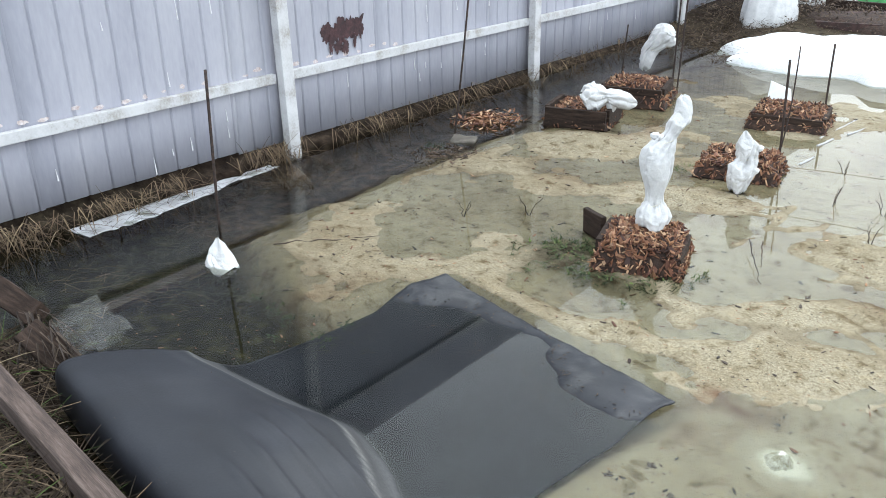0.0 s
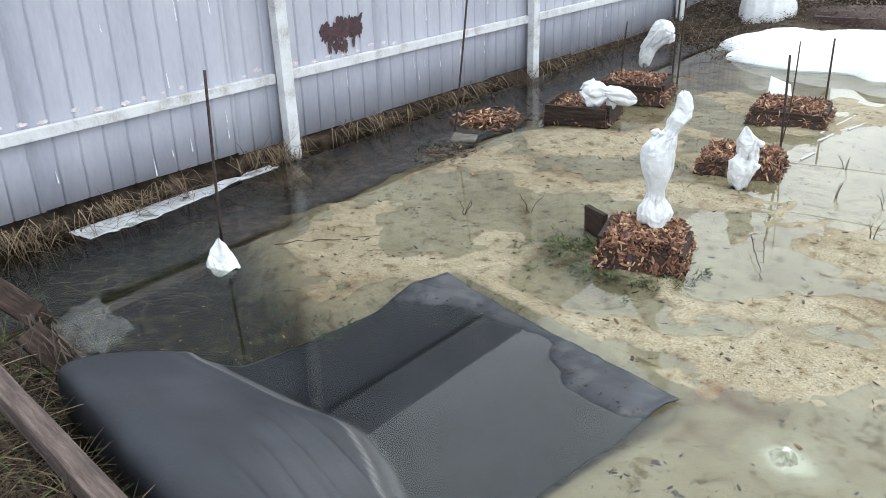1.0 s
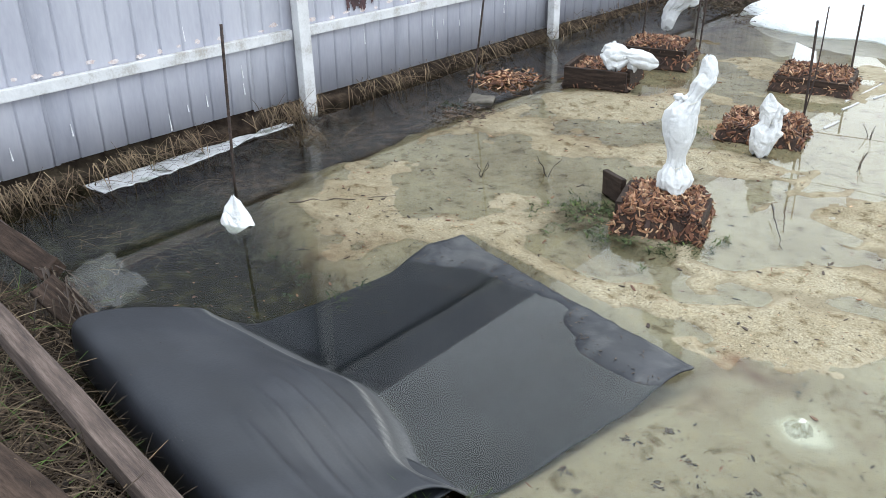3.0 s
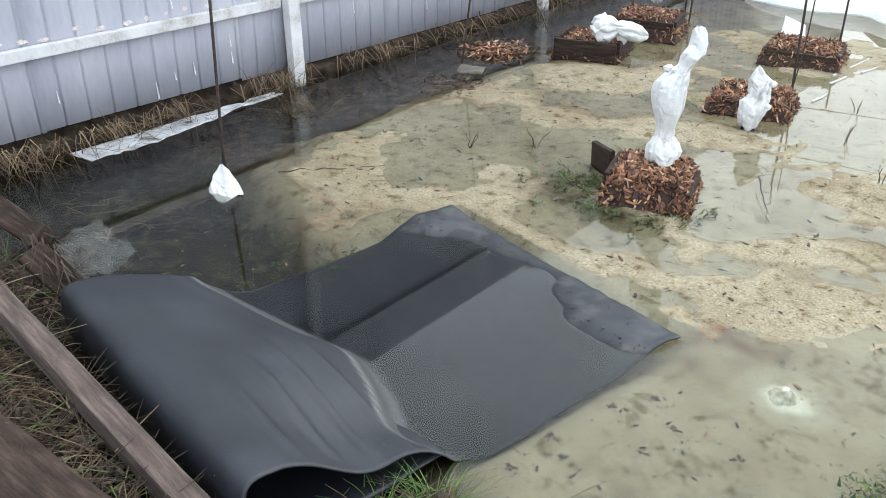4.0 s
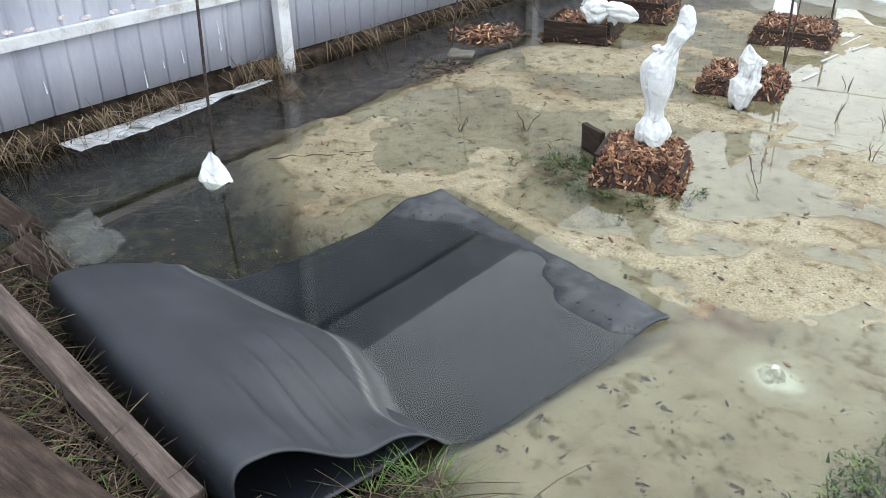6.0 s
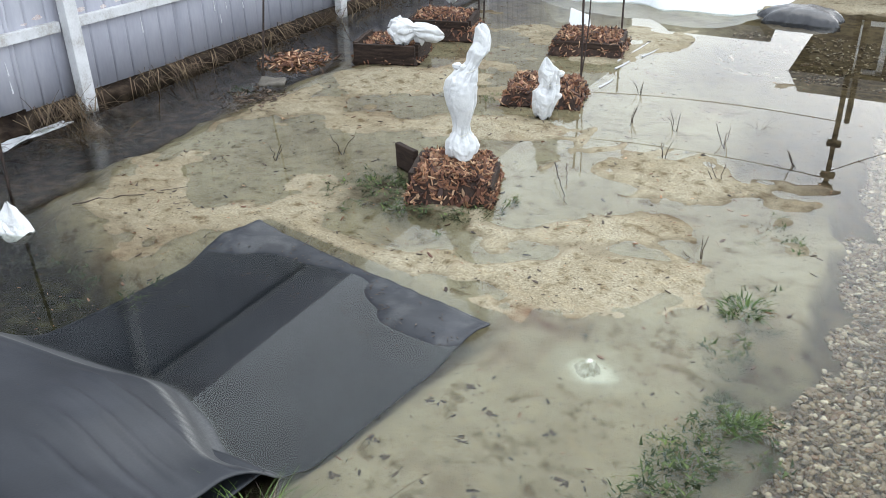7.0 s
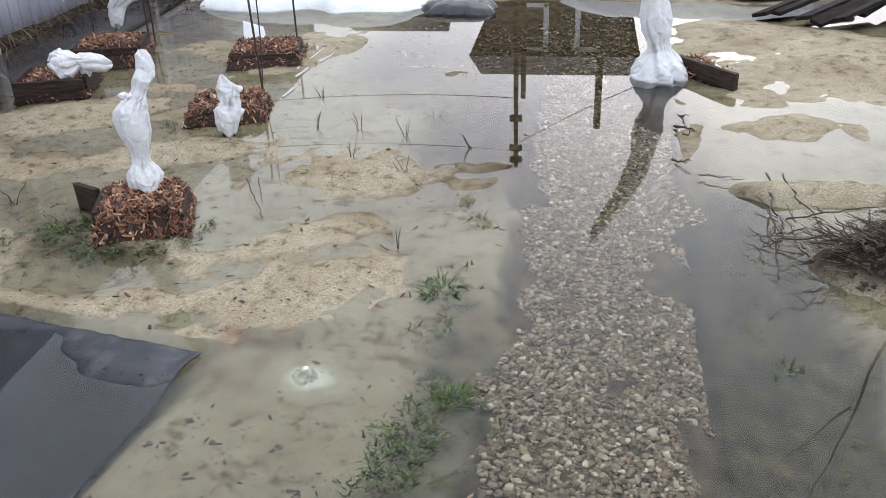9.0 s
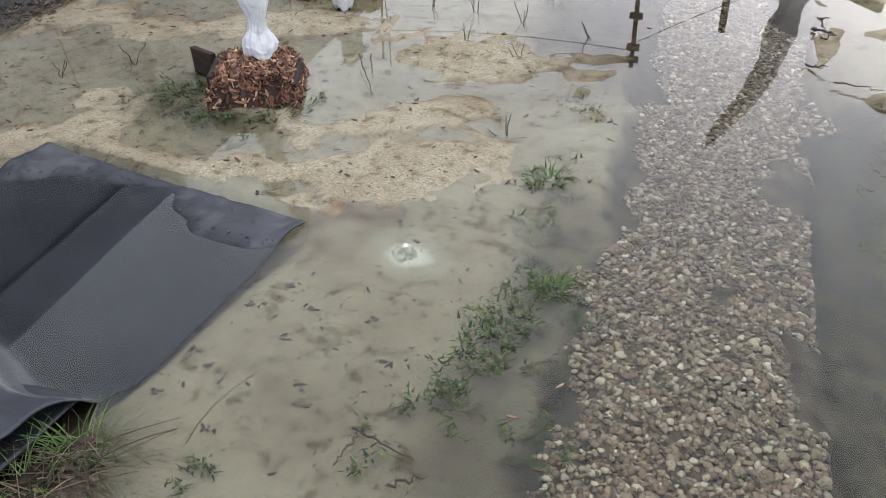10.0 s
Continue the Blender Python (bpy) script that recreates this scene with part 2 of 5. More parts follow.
DROWNED = island_mat("drowned_grass", [(0.008, 0.01, 0.003), (0.024, 0.028, 0.008), (0.075, 0.068, 0.028), (0.012, 0.013, 0.005), (0.035, 0.04, 0.013), (0.1, 0.095, 0.045)], 0.6)
WEED_TOP = island_mat("weed_tops", [(0.02, 0.034, 0.01), (0.06, 0.09, 0.024), (0.035, 0.05, 0.016), (0.1, 0.14, 0.032)], 0.8)
WEED = island_mat("water_weed", [(0.01, 0.017, 0.006), (0.036, 0.058, 0.016), (0.02, 0.032, 0.01), (0.065, 0.092, 0.026)], 0.9)
STRAW_PALE = island_mat("pale_straw", [(0.1, 0.068, 0.04), (0.24, 0.18, 0.11), (0.15, 0.1, 0.06), (0.36, 0.29, 0.19)], 0.8)
STRAW_RUST = island_mat("rusty_straw", [(0.03, 0.018, 0.011), (0.16, 0.11, 0.065), (0.08, 0.048, 0.028), (0.28, 0.21, 0.13), (0.05, 0.03, 0.018), (0.2, 0.145, 0.085), (0.1, 0.06, 0.036)], 0.8)
TWIG = island_mat("dark_twigs", [(0.02, 0.014, 0.011), (0.05, 0.035, 0.027), (0.09, 0.065, 0.045)], 0.8)
SNOW = rough_mat("old_snow", [(0.62, 0.645, 0.66), (0.7, 0.72, 0.73), (0.76, 0.77, 0.77)], 6.0, 0.7, 0.5, 60.0, dist=0.03)
FILM_BLACK = rough_mat("black_plastic_film", [(0.01, 0.01, 0.012), (0.02, 0.02, 0.024)], 20.0, 0.25, 0.4)
BAG_GREEN = rough_mat("green_plastic", [(0.02, 0.16, 0.04), (0.03, 0.25, 0.06)], 10.0, 0.5, 0.2)
HOUSE_WALL = rough_mat("brown_siding", [(0.06, 0.045, 0.035), (0.09, 0.068, 0.052)], 2.0, 0.8, 0.2)
ROOF = rough_mat("dark_roof", [(0.04, 0.035, 0.035), (0.07, 0.06, 0.058)], 3.0, 0.8, 0.2)
WINDOW_WHITE = rough_mat("white_window_frame", [(0.7, 0.7, 0.7), (0.8, 0.8, 0.8)], 6.0, 0.5, 0.1)


def film_mat():
    m, n, l, p = material("clear_plastic_film")
    p.inputs["Base Color"].default_value = (0.5, 0.51, 0.5, 1)
    p.inputs["Roughness"].default_value = 0.25
    p.inputs["Alpha"].default_value = 0.1
    return m


FILM = film_mat()


# ---- tools for meshes ----
def link(name, me, mat, parent=None, label="", smooth=False):
    if mat is not None and not me.materials:
        me.materials.append(mat)
    if smooth:
        me.polygons.foreach_set("use_smooth", [True] * len(me.polygons))
    ob = new(name, me)
    if parent is not None:
        ob.parent = parent
    if label:
        ob["label"] = label
    return ob


def part(name, bm, mat, parent=None, label="", smooth=False):
    me = bpy.data.meshes.new(name)
    bm.to_mesh(me)
    bm.free()
    return link(name, me, mat, parent, label, smooth)


def thing(name, at, label, category, group="", kind="", turn=0):
    ob = new(name)
    ob.matrix_basis = pose(*at, 0, 0, turn)
    return tagged(ob, label, category, group, kind)


def box(bm, size, m=None, bevel=0.004, rough=0.0, cuts=0):
    """A bevelled block, cut along its length and made uneven if wished, added to bm."""
    t = bmesh.new()
    bmesh.ops.create_cube(t, size=1.0)
    bmesh.ops.scale(t, vec=size, verts=t.verts)
    if cuts:
        es = [e for e in t.edges if abs((e.verts[0].co - e.verts[1].co).x) > size[0] * 0.5]
        bmesh.ops.subdivide_edges(t, edges=es, cuts=cuts)
    if bevel:
        es = [e for e in t.edges if len(e.link_faces) == 2 and e.calc_face_angle(0) > 0.5]
        bmesh.ops.bevel(t, geom=es, offset=bevel, segments=2, affect="EDGES", profile=0.6)
    if rough:
        for v in t.verts:
            v.co += rough * Vector(noise.noise_vector(v.co * 9.0))
    if m is not None:
        bmesh.ops.transform(t, matrix=m, verts=t.verts)
    me = bpy.data.meshes.new("piece")
    t.to_mesh(me)
    t.free()
    bm.from_mesh(me)
    bpy.data.meshes.remove(me)


def beam(bm, a, b, w, h, bevel=0.004, rough=0.0, cuts=0, roll=0):
    """A board from a to b, w wide and h thick."""
    a, b = Vector(a), Vector(b)
    d = b - a
    q = d.to_track_quat("X", "Z").to_matrix().to_4x4()
    box(bm, (d.length, w, h), Matrix.Translation((a + b) / 2) @ q @ Matrix.Rotation(radians(roll), 4, "X"), bevel, rough, cuts)


def tube(bm, pts, radii, segs=8):
    pts = [Vector(p) for p in pts]
    if not isinstance(radii, (list, tuple)):
        radii = [radii] * len(pts)
    rings = []
    for i, (p, r) in enumerate(zip(pts, radii)):
        d = (pts[min(i + 1, len(pts) - 1)] - pts[max(i - 1, 0)]).normalized()
        s = d.cross(Vector((0.31, 0.22, 0.9)) if abs(d.z) < 0.9 else Vector((1, 0, 0))).normalized()
        u = s.cross(d)
        rings.append([bm.verts.new(p + r * (math.cos(k * 2 * math.pi / segs) * s + math.sin(k * 2 * math.pi / segs) * u)) for k in range(segs)])
    for a, b in zip(rings, rings[1:]):
        for k in range(segs):
            bm.faces.new((a[k], a[(k + 1) % segs], b[(k + 1) % segs], b[k]))
    bm.faces.new(list(reversed(rings[0])))
    bm.faces.new(rings[-1])


def grid_mesh(name, P, close_u=False):
    """A mesh from an array of points, rows by columns."""
    r, c = P.shape[:2]
    idx = np.arange(r * c).reshape(r, c)
    if close_u:
        idx = np.concatenate([idx, idx[:, :1]], 1)
    q = np.stack([idx[:-1, :-1], idx[:-1, 1:], idx[1:, 1:], idx[1:, :-1]], -1).reshape(-1, 4)
    me = bpy.data.meshes.new(name)
    me.vertices.add(r * c)
    me.vertices.foreach_set("co", P.reshape(-1).astype(np.float32))
    me.loops.add(q.size)
    me.loops.foreach_set("vertex_index", q.reshape(-1).astype(np.int32))
    me.polygons.add(len(q))
    me.polygons.foreach_set("loop_start", np.arange(0, q.size, 4, dtype=np.int32))
    me.update(calc_edges=True)
    return me


def many(name, templates, mats):
    """One mesh of many small pieces: the templates (verts, faces) at the 4 x 4 matrices, in turn."""
    V, F, base = [], [], 0
    for k, m in enumerate(mats):
        v, f = templates[k % len(templates)]
        V.append(v @ m[:3, :3].T + m[:3, 3])
        F.extend([tuple(i + base for i in t) for t in f])
        base += len(v)
    me = bpy.data.meshes.new(name)
    me.from_pydata(np.concatenate(V).tolist(), [], F)
    return me


def mat4(x, y, z, rx, ry, rz, sx, sy, sz):
    m = Euler((rx, ry, rz)).to_matrix()
    a = np.eye(4)
    a[:3, :3] = np.array(m) * np.array((sx, sy, sz))
    a[:3, 3] = (x, y, z)
    return a


TABLE = np.random.default_rng(3).random((256, 256))


def vnoise(x, y, size, shift=0):
    x, y = np.asarray(x) / size + 17.3 + shift, np.asarray(y) / size + 41.7 + shift * 1.7
    i, j = np.floor(x).astype(int), np.floor(y).astype(int)
    u, v = x - i, y - j
    u, v = u * u * (3 - 2 * u), v * v * (3 - 2 * v)
    t = lambda a, b: TABLE[a % 256, b % 256]
    return (t(i, j) * (1 - u) + t(i + 1, j) * u) * (1 - v) + (t(i, j + 1) * (1 - u) + t(i + 1, j + 1) * u) * v


def fbm(x, y, size, shift=0):
    return sum(vnoise(x, y, size / 2 ** k, shift + 5 * k) / 2 ** k for k in range(4)) / 1.875 - 0.5


def ss(a, b, x):
    t = np.clip((np.asarray(x, float) - a) / (b - a), 0, 1)
    return t * t * (3 - 2 * t)


def hump(x, y, cx, cy, rx, ry, turn=0):
    c, s = math.cos(radians(turn)), math.sin(radians(turn))
    u, v = (x - cx) * c + (y - cy) * s, -(x - cx) * s + (y - cy) * c
    return np.exp(-((u / rx) ** 2 + (v / ry) ** 2))


# ---- the ground and the flood ----
MAT_AT, MAT_A, MAT_B = (-0.98, 2.23), (-0.2, -0.98), (-0.98, 0.2)


# bars of sand and hollows in the flats: centre, half widths, turn, rise
BARS = ((-1.75, 2.5, 0.45, 0.14, -5, 0.022), (-0.82, 2.66, 0.36, 0.16, 25, 0.026), (-0.9, 3.05, 0.36, 0.1, 30, 0.022), (-0.75, 3.7, 0.32, 0.16, -5, 0.024),
        (-2.75, 2.4, 0.35, 0.2, 0, 0.014), (-1.75, 3.93, 0.42, 0.16, 20, 0.03), (-2.65, 4.45, 0.28, 0.2, 15, 0.045), (-1.55, 2.72, 0.13, 0.1, 0, -0.045),
        (-1.32, 2.7, 0.16, 0.04, -35, -0.02), (-1.18, 2.45, 0.2, 0.05, 12, -0.026), (-1.12, 2.69, 0.1, 0.04, 35, -0.02), (-1.18, 3.27, 0.24, 0.18, 35, -0.034),
        (-0.85, 4.55, 0.6, 0.5, 0, -0.035), (-2.45, 3.2, 0.38, 0.22, 10, -0.026))


def zones(x, y):
    """Ground height and the shares of mud, drowned grass and soil."""
    x, y = np.asarray(x, float), np.asarray(y, float)
    w = fbm(x, y, 0.9, 1)
    w2 = fbm(x, y, 0.3, 9)
    # sand flats, just awash
    far = ss(4.2, 5.0, y) + ss(-0.3, 0.1, x) - ss(4.2, 5.0, y) * ss(-0.3, 0.1, x)
    h = -0.003 - 0.003 * far + (0.014 + 0.018 * far) * fbm(x, y, 1.1, 3) + 0.026 * fbm(x, y, 0.4, 4) + 0.016 * fbm(x, y, 0.13, 5)
    for cx, cy, rx, ry, turn, rise in BARS:
        h = h + rise * hump(x + 0.1 * w2, y + 0.1 * w, cx, cy, rx, ry, turn)
    # the open pool before the bars, and a ring of sand round a small hollow
    h = h - 0.03 * ss(0.06, -0.12, y - 2.21 - 0.5 * (x + 1.03) + 0.12 * w) * ss(-1.6, -1.2, x)
    round_hollow = np.hypot(x + 1.02, (y - 3.66) * 1.2)
    h = h + 0.012 * np.exp(-(((round_hollow - 0.11) / 0.03) ** 2))
    # low winding ridges left by the receding water
    ridge = np.exp(-((fbm(x, y, 0.8, 70) / 0.022) ** 2)) + 0.7 * np.exp(-((fbm(x, y, 0.5, 74) / 0.03) ** 2))
    h = h + 0.012 * ridge * ss(2.2, 2.5, y) * ss(4.6, 3.8, y) * ss(-2.4, -1.7, x) * ss(0.0, -0.3, x)
    # deeper mud strip along the fence, and the drowned lawn beside the rubber sheet
    strip = ss(-3.0, -3.45, x + 0.35 * w + 0.25 * w2 + 0.12 * fbm(x, y, 0.12, 19)) * ss(9.0, 7.5, y)
    lawn = ss(0.12, -0.1, y - (2.05 - 0.22 * (x + 2.6)) + 0.3 * w + 0.15 * w2) * ss(-1.9, -2.2, x)
    # behind the fence the land is higher
    h = h * (1 - strip) + strip * (-0.13 + 0.04 * w)
    h = h * (1 - lawn) + lawn * (-0.13 + 0.05 * w)
    fenceb = ss(-3.8, -3.99, x + 0.14 * w2)
    h = h + fenceb * (0.035 + 0.06 * w2 - h)
    h = h + 0.045 * (1 + 4 * w2) * hump(x, y, -3.2, 3.74, 0.16, 0.12, 20)
    # under the rubber sheet
    u = (x - MAT_AT[0]) * MAT_B[0] + (y - MAT_AT[1]) * MAT_B[1]
    v = (x - MAT_AT[0]) * MAT_A[0] + (y - MAT_AT[1]) * MAT_A[1]
    under = ss(-0.08, 0.03, u) * ss(1.25, 1.14, u) * ss(-0.1, 0.03, v) * ss(1.3, 1.0, v)
    h = h * (1 - under) + under * np.minimum(h, -0.075)
    # gravel path, with deeper wet clay to its right and a grassy rim to its left
    path = ss(-0.07, 0.0, x + 0.16 * w + 0.2 * w2) * ss(0.7, 0.62, x + 0.2 * w + 0.2 * w2) * ss(7.4, 6.6, y)
    far_path = ss(5.3, 5.8, y + 0.3 * w) * ss(7.0, 6.4, y) * ss(-1.4, -0.9, x + 0.3 * w) * ss(0.8, 0.5, x)
    clay = ss(0.55, 0.64, x + 0.1 * w) * ss(1.2, 1.05, x + 0.2 * w + 0.2 * w2 + 0.12 * (y - 2)) * ss(4.0, 3.3, y + 0.5 * w)
    rim = ss(-0.42, -0.2, x + 0.2 * w + 0.1 * w2) * ss(0.05, -0.06, x) * ss(2.75, 2.35, y + 0.3 * w)
    path = np.maximum(path, far_path)
    h = h * (1 - path) + path * -0.085
    h = h * (1 - clay) + clay * (-0.12 + 0.03 * w)
    h = h * (1 - rim) + rim * (-0.06 + 0.05 * w2)
    # sand bars and soil on the other side
    right = ss(0.62, 0.85, x) * (1 - clay)
    h = h + right * (-0.004 + 0.05 * fbm(x, y, 0.8, 6) - 0.02 * ss(4.2, 3.9, y))
    h = h + (0.1 + 0.12 * w2) * hump(x, y, 1.2, 3.62, 0.5, 0.13) + (0.05 + 0.1 * w2) * hump(x, y, 1.2, 4.4, 0.17, 0.15) + (0.05 + 0.12 * w2 + 0.06 * w) * hump(x, y, 1.6, 5.7, 0.7, 0.6) + 0.03 * hump(x, y, 1.05, 6.35, 0.3, 0.3)
    bank = np.clip(hump(x, y, 1.48, 2.98, 0.42, 0.21) * (1 + 1.2 * w2), 0, 1)
    h = h + 0.3 * bank + 0.16 * fbm(x, y, 0.14, 33) * np.clip(bank * 1.5 + hump(x, y, 1.5, 2.5, 0.25, 0.13), 0, 1) + 0.22 * hump(x, y, 1.5, 2.5, 0.25, 0.13)
    # dry land: near the camera, beyond the flood and to the sides
    line = np.where(x < -1.0, 0.9 + 0.28 * ss(-1.3, -2.9, x), 0.95 - 0.2 * ss(-1.0, 0.0, x)) + 0.1 * w2
    near = ss(0.05, -0.25, y - line)
    front = hump(x, y, -1.2, 1.12, 0.22, 0.2)
    h = h + near * (0.09 - h) + 0.06 * front
    fold = ss(-0.1, 0.02, u) * ss(1.32, 1.2, u) * ss(0.85, 1.0, v) * ss(1.66, 1.54, v)
    h = h * (1 - fold) + fold * np.minimum(h, -0.005)
    beyond = ss(7.0, 8.2, y + 0.5 * w - 0.4 * ss(-1.0, -3.0, x))
    h = h + beyond * (0.1 + 0.1 * w - h)
    side = ss(2.2, 3.2, x + 0.4 * w)
    h = h + side * (0.12 + 0.05 * w - h)
    outside = ss(-4.03, -4.3, x)
    h = h + outside * (0.4 - h)
    side = np.maximum(side, outside)
    corner = ss(0.9, 0.2, np.hypot((x + 3.4) / 1.5, (y - 8.9) / 1.3) + 0.3 * w2)
    h = h + 0.1 * corner
    mud = np.clip(np.maximum.reduce([strip, clay * 0.3, path * (0.25 + 0.55 * ss(5.2, 4.6, y)), 0.55 * ss(0.08, 0.25, w) * ss(5.0, 6.0, y), 0.75 * hump(x, y, -0.22, 4.35, 0.34, 0.85) * (1 + w2)]), 0, 1)
    moss = np.clip(np.maximum.reduce([lawn, 0.75 * clay, rim * 0.5, 0.5 * front, 0.85 * hump(x, y, -1.9, 3.02, 0.2, 0.2) + 0.7 * hump(x, y, -1.62, 2.86, 0.2, 0.08)]), 0, 1)
    soil = np.clip(np.maximum.reduce([near, 1.3 * front - 0.1, beyond * 0.9, bank * 3.0 - 0.35, 2.0 * hump(x, y, 1.5, 2.5, 0.25, 0.13) - 0.2, side, corner * 1.5, fenceb * 0.8, 0.9 * ss(0.12, 0.3, w2) * ss(4.4, 5.2, y) * 0.3]), 0, 1)
    return h, mud, moss, soil


def axis(lo, hi, step, far):
    inner = np.arange(lo, hi + step / 2, step)
    out = np.cumsum(step * 1.35 ** np.arange(1, 26))
    out = out[out < far]
    return np.concatenate([lo - out[::-1], inner, hi + out])


def build_ground():
    gx, gy = np.meshgrid(axis(-4.2, 2.4, 0.0145, 500), axis(0.5, 7.6, 0.0145, 500))
    h, mud, moss, soil = zones(gx, gy)
    me = grid_mesh("ground", np.stack([gx, gy, h], -1))
    col = me.color_attributes.new("zone", "FLOAT_COLOR", "POINT")
    rgba = np.stack([mud, moss, soil, np.ones_like(mud)], -1).astype(np.float32)
    col.data.foreach_set("color", rgba.reshape(-1))
    dark = np.maximum(ss(4.6, 5.4, gy + 0.6 * fbm(gx, gy, 0.9, 1)) * ss(-1.5, -0.9, gx), 0.85 * ss(3.3, 4.0, gy) * ss(-0.9, -0.4, gx + 0.6 * fbm(gx, gy, 0.6, 50))) * ss(0.95, 0.65, gx) * ss(0.012, -0.006, h) + 0.8 * ss(3.6, 3.3, np.abs(gy - 8.0)) * ss(-2.6, -3.1, gx + 0.8 * fbm(gx, gy, 0.7, 2)) * ss(0.05, 0.0, h)
    tide = np.exp(-(((h - 0.001) / 0.0022) ** 2)) * ss(-0.05, 0.15, fbm(gx, gy, 0.35, 83)) * ss(5.0, 4.0, gy)
    dark = np.clip(dark + 0.35 * hump(gx, gy, -0.55, 1.5, 0.5, 0.4) + 0.45 * tide + 0.2 * ss(0.0, 0.2, fbm(gx, gy, 1.4, 40) - 0.06) * ss(0.0, -0.02, h) + (0.46 + 1.1 * fbm(gx, gy, 0.8, 44)) * ss(-1.3, -2.7, gx) * ss(1.0, 2.4, gy) * (0.55 + 0.45 * ss(0.004, -0.012, h)), 0, 1)
    col = me.color_attributes.new("brown", "FLOAT_COLOR", "POINT")
    col.data.foreach_set("color", np.stack([dark, dark, dark, np.ones_like(dark)], -1).astype(np.float32).reshape(-1))
    cone = np.hypot((gx + 0.62) / 1.0, (gy - 2.2) / 0.8) + 0.05 * fbm(gx, gy, 0.12, 92)
    pale = 0.6 * ss(0.09, 0.04, cone) + 0.16 * ss(0.2, 0.08, cone)
    loose = ss(-0.006, 0.008, h)
    rust = np.clip(0.75 * hump(gx, gy, -0.9, 2.37, 0.045, 0.03) + 0.8 * hump(gx, gy, -0.82, 2.33, 0.05, 0.025) + 0.35 * hump(gx, gy, -0.8, 2.34, 0.22, 0.05, 20) * (1 + 3 * fbm(gx, gy, 0.1, 94)), 0, 1)
    col = me.color_attributes.new("flats", "FLOAT_COLOR", "POINT")
    col.data.foreach_set("color", np.stack([pale, loose, rust, np.ones_like(pale)], -1).astype(np.float32).reshape(-1))
    tagged(link("ground", me, GROUND, smooth=True), "flooded yellowish sand yard with dark mud", "ground", kind="structure")
    wx, wy = np.meshgrid(np.linspace(-4.2, 3.4, 20), np.linspace(0.3, 8.6, 20))
    wm = grid_mesh("water", np.stack([wx, wy, 0 * wx], -1))
    tagged(link("water", wm, WATER, smooth=True), "still shallow meltwater mirroring the grey sky", "water", kind="structure")


build_ground()


# ---- the sheet-metal fence ----
FX = -3.99
RIB = 0.1275


def rail_z(y):
    return 0.478 - 0.0125 * (y - 2.0)


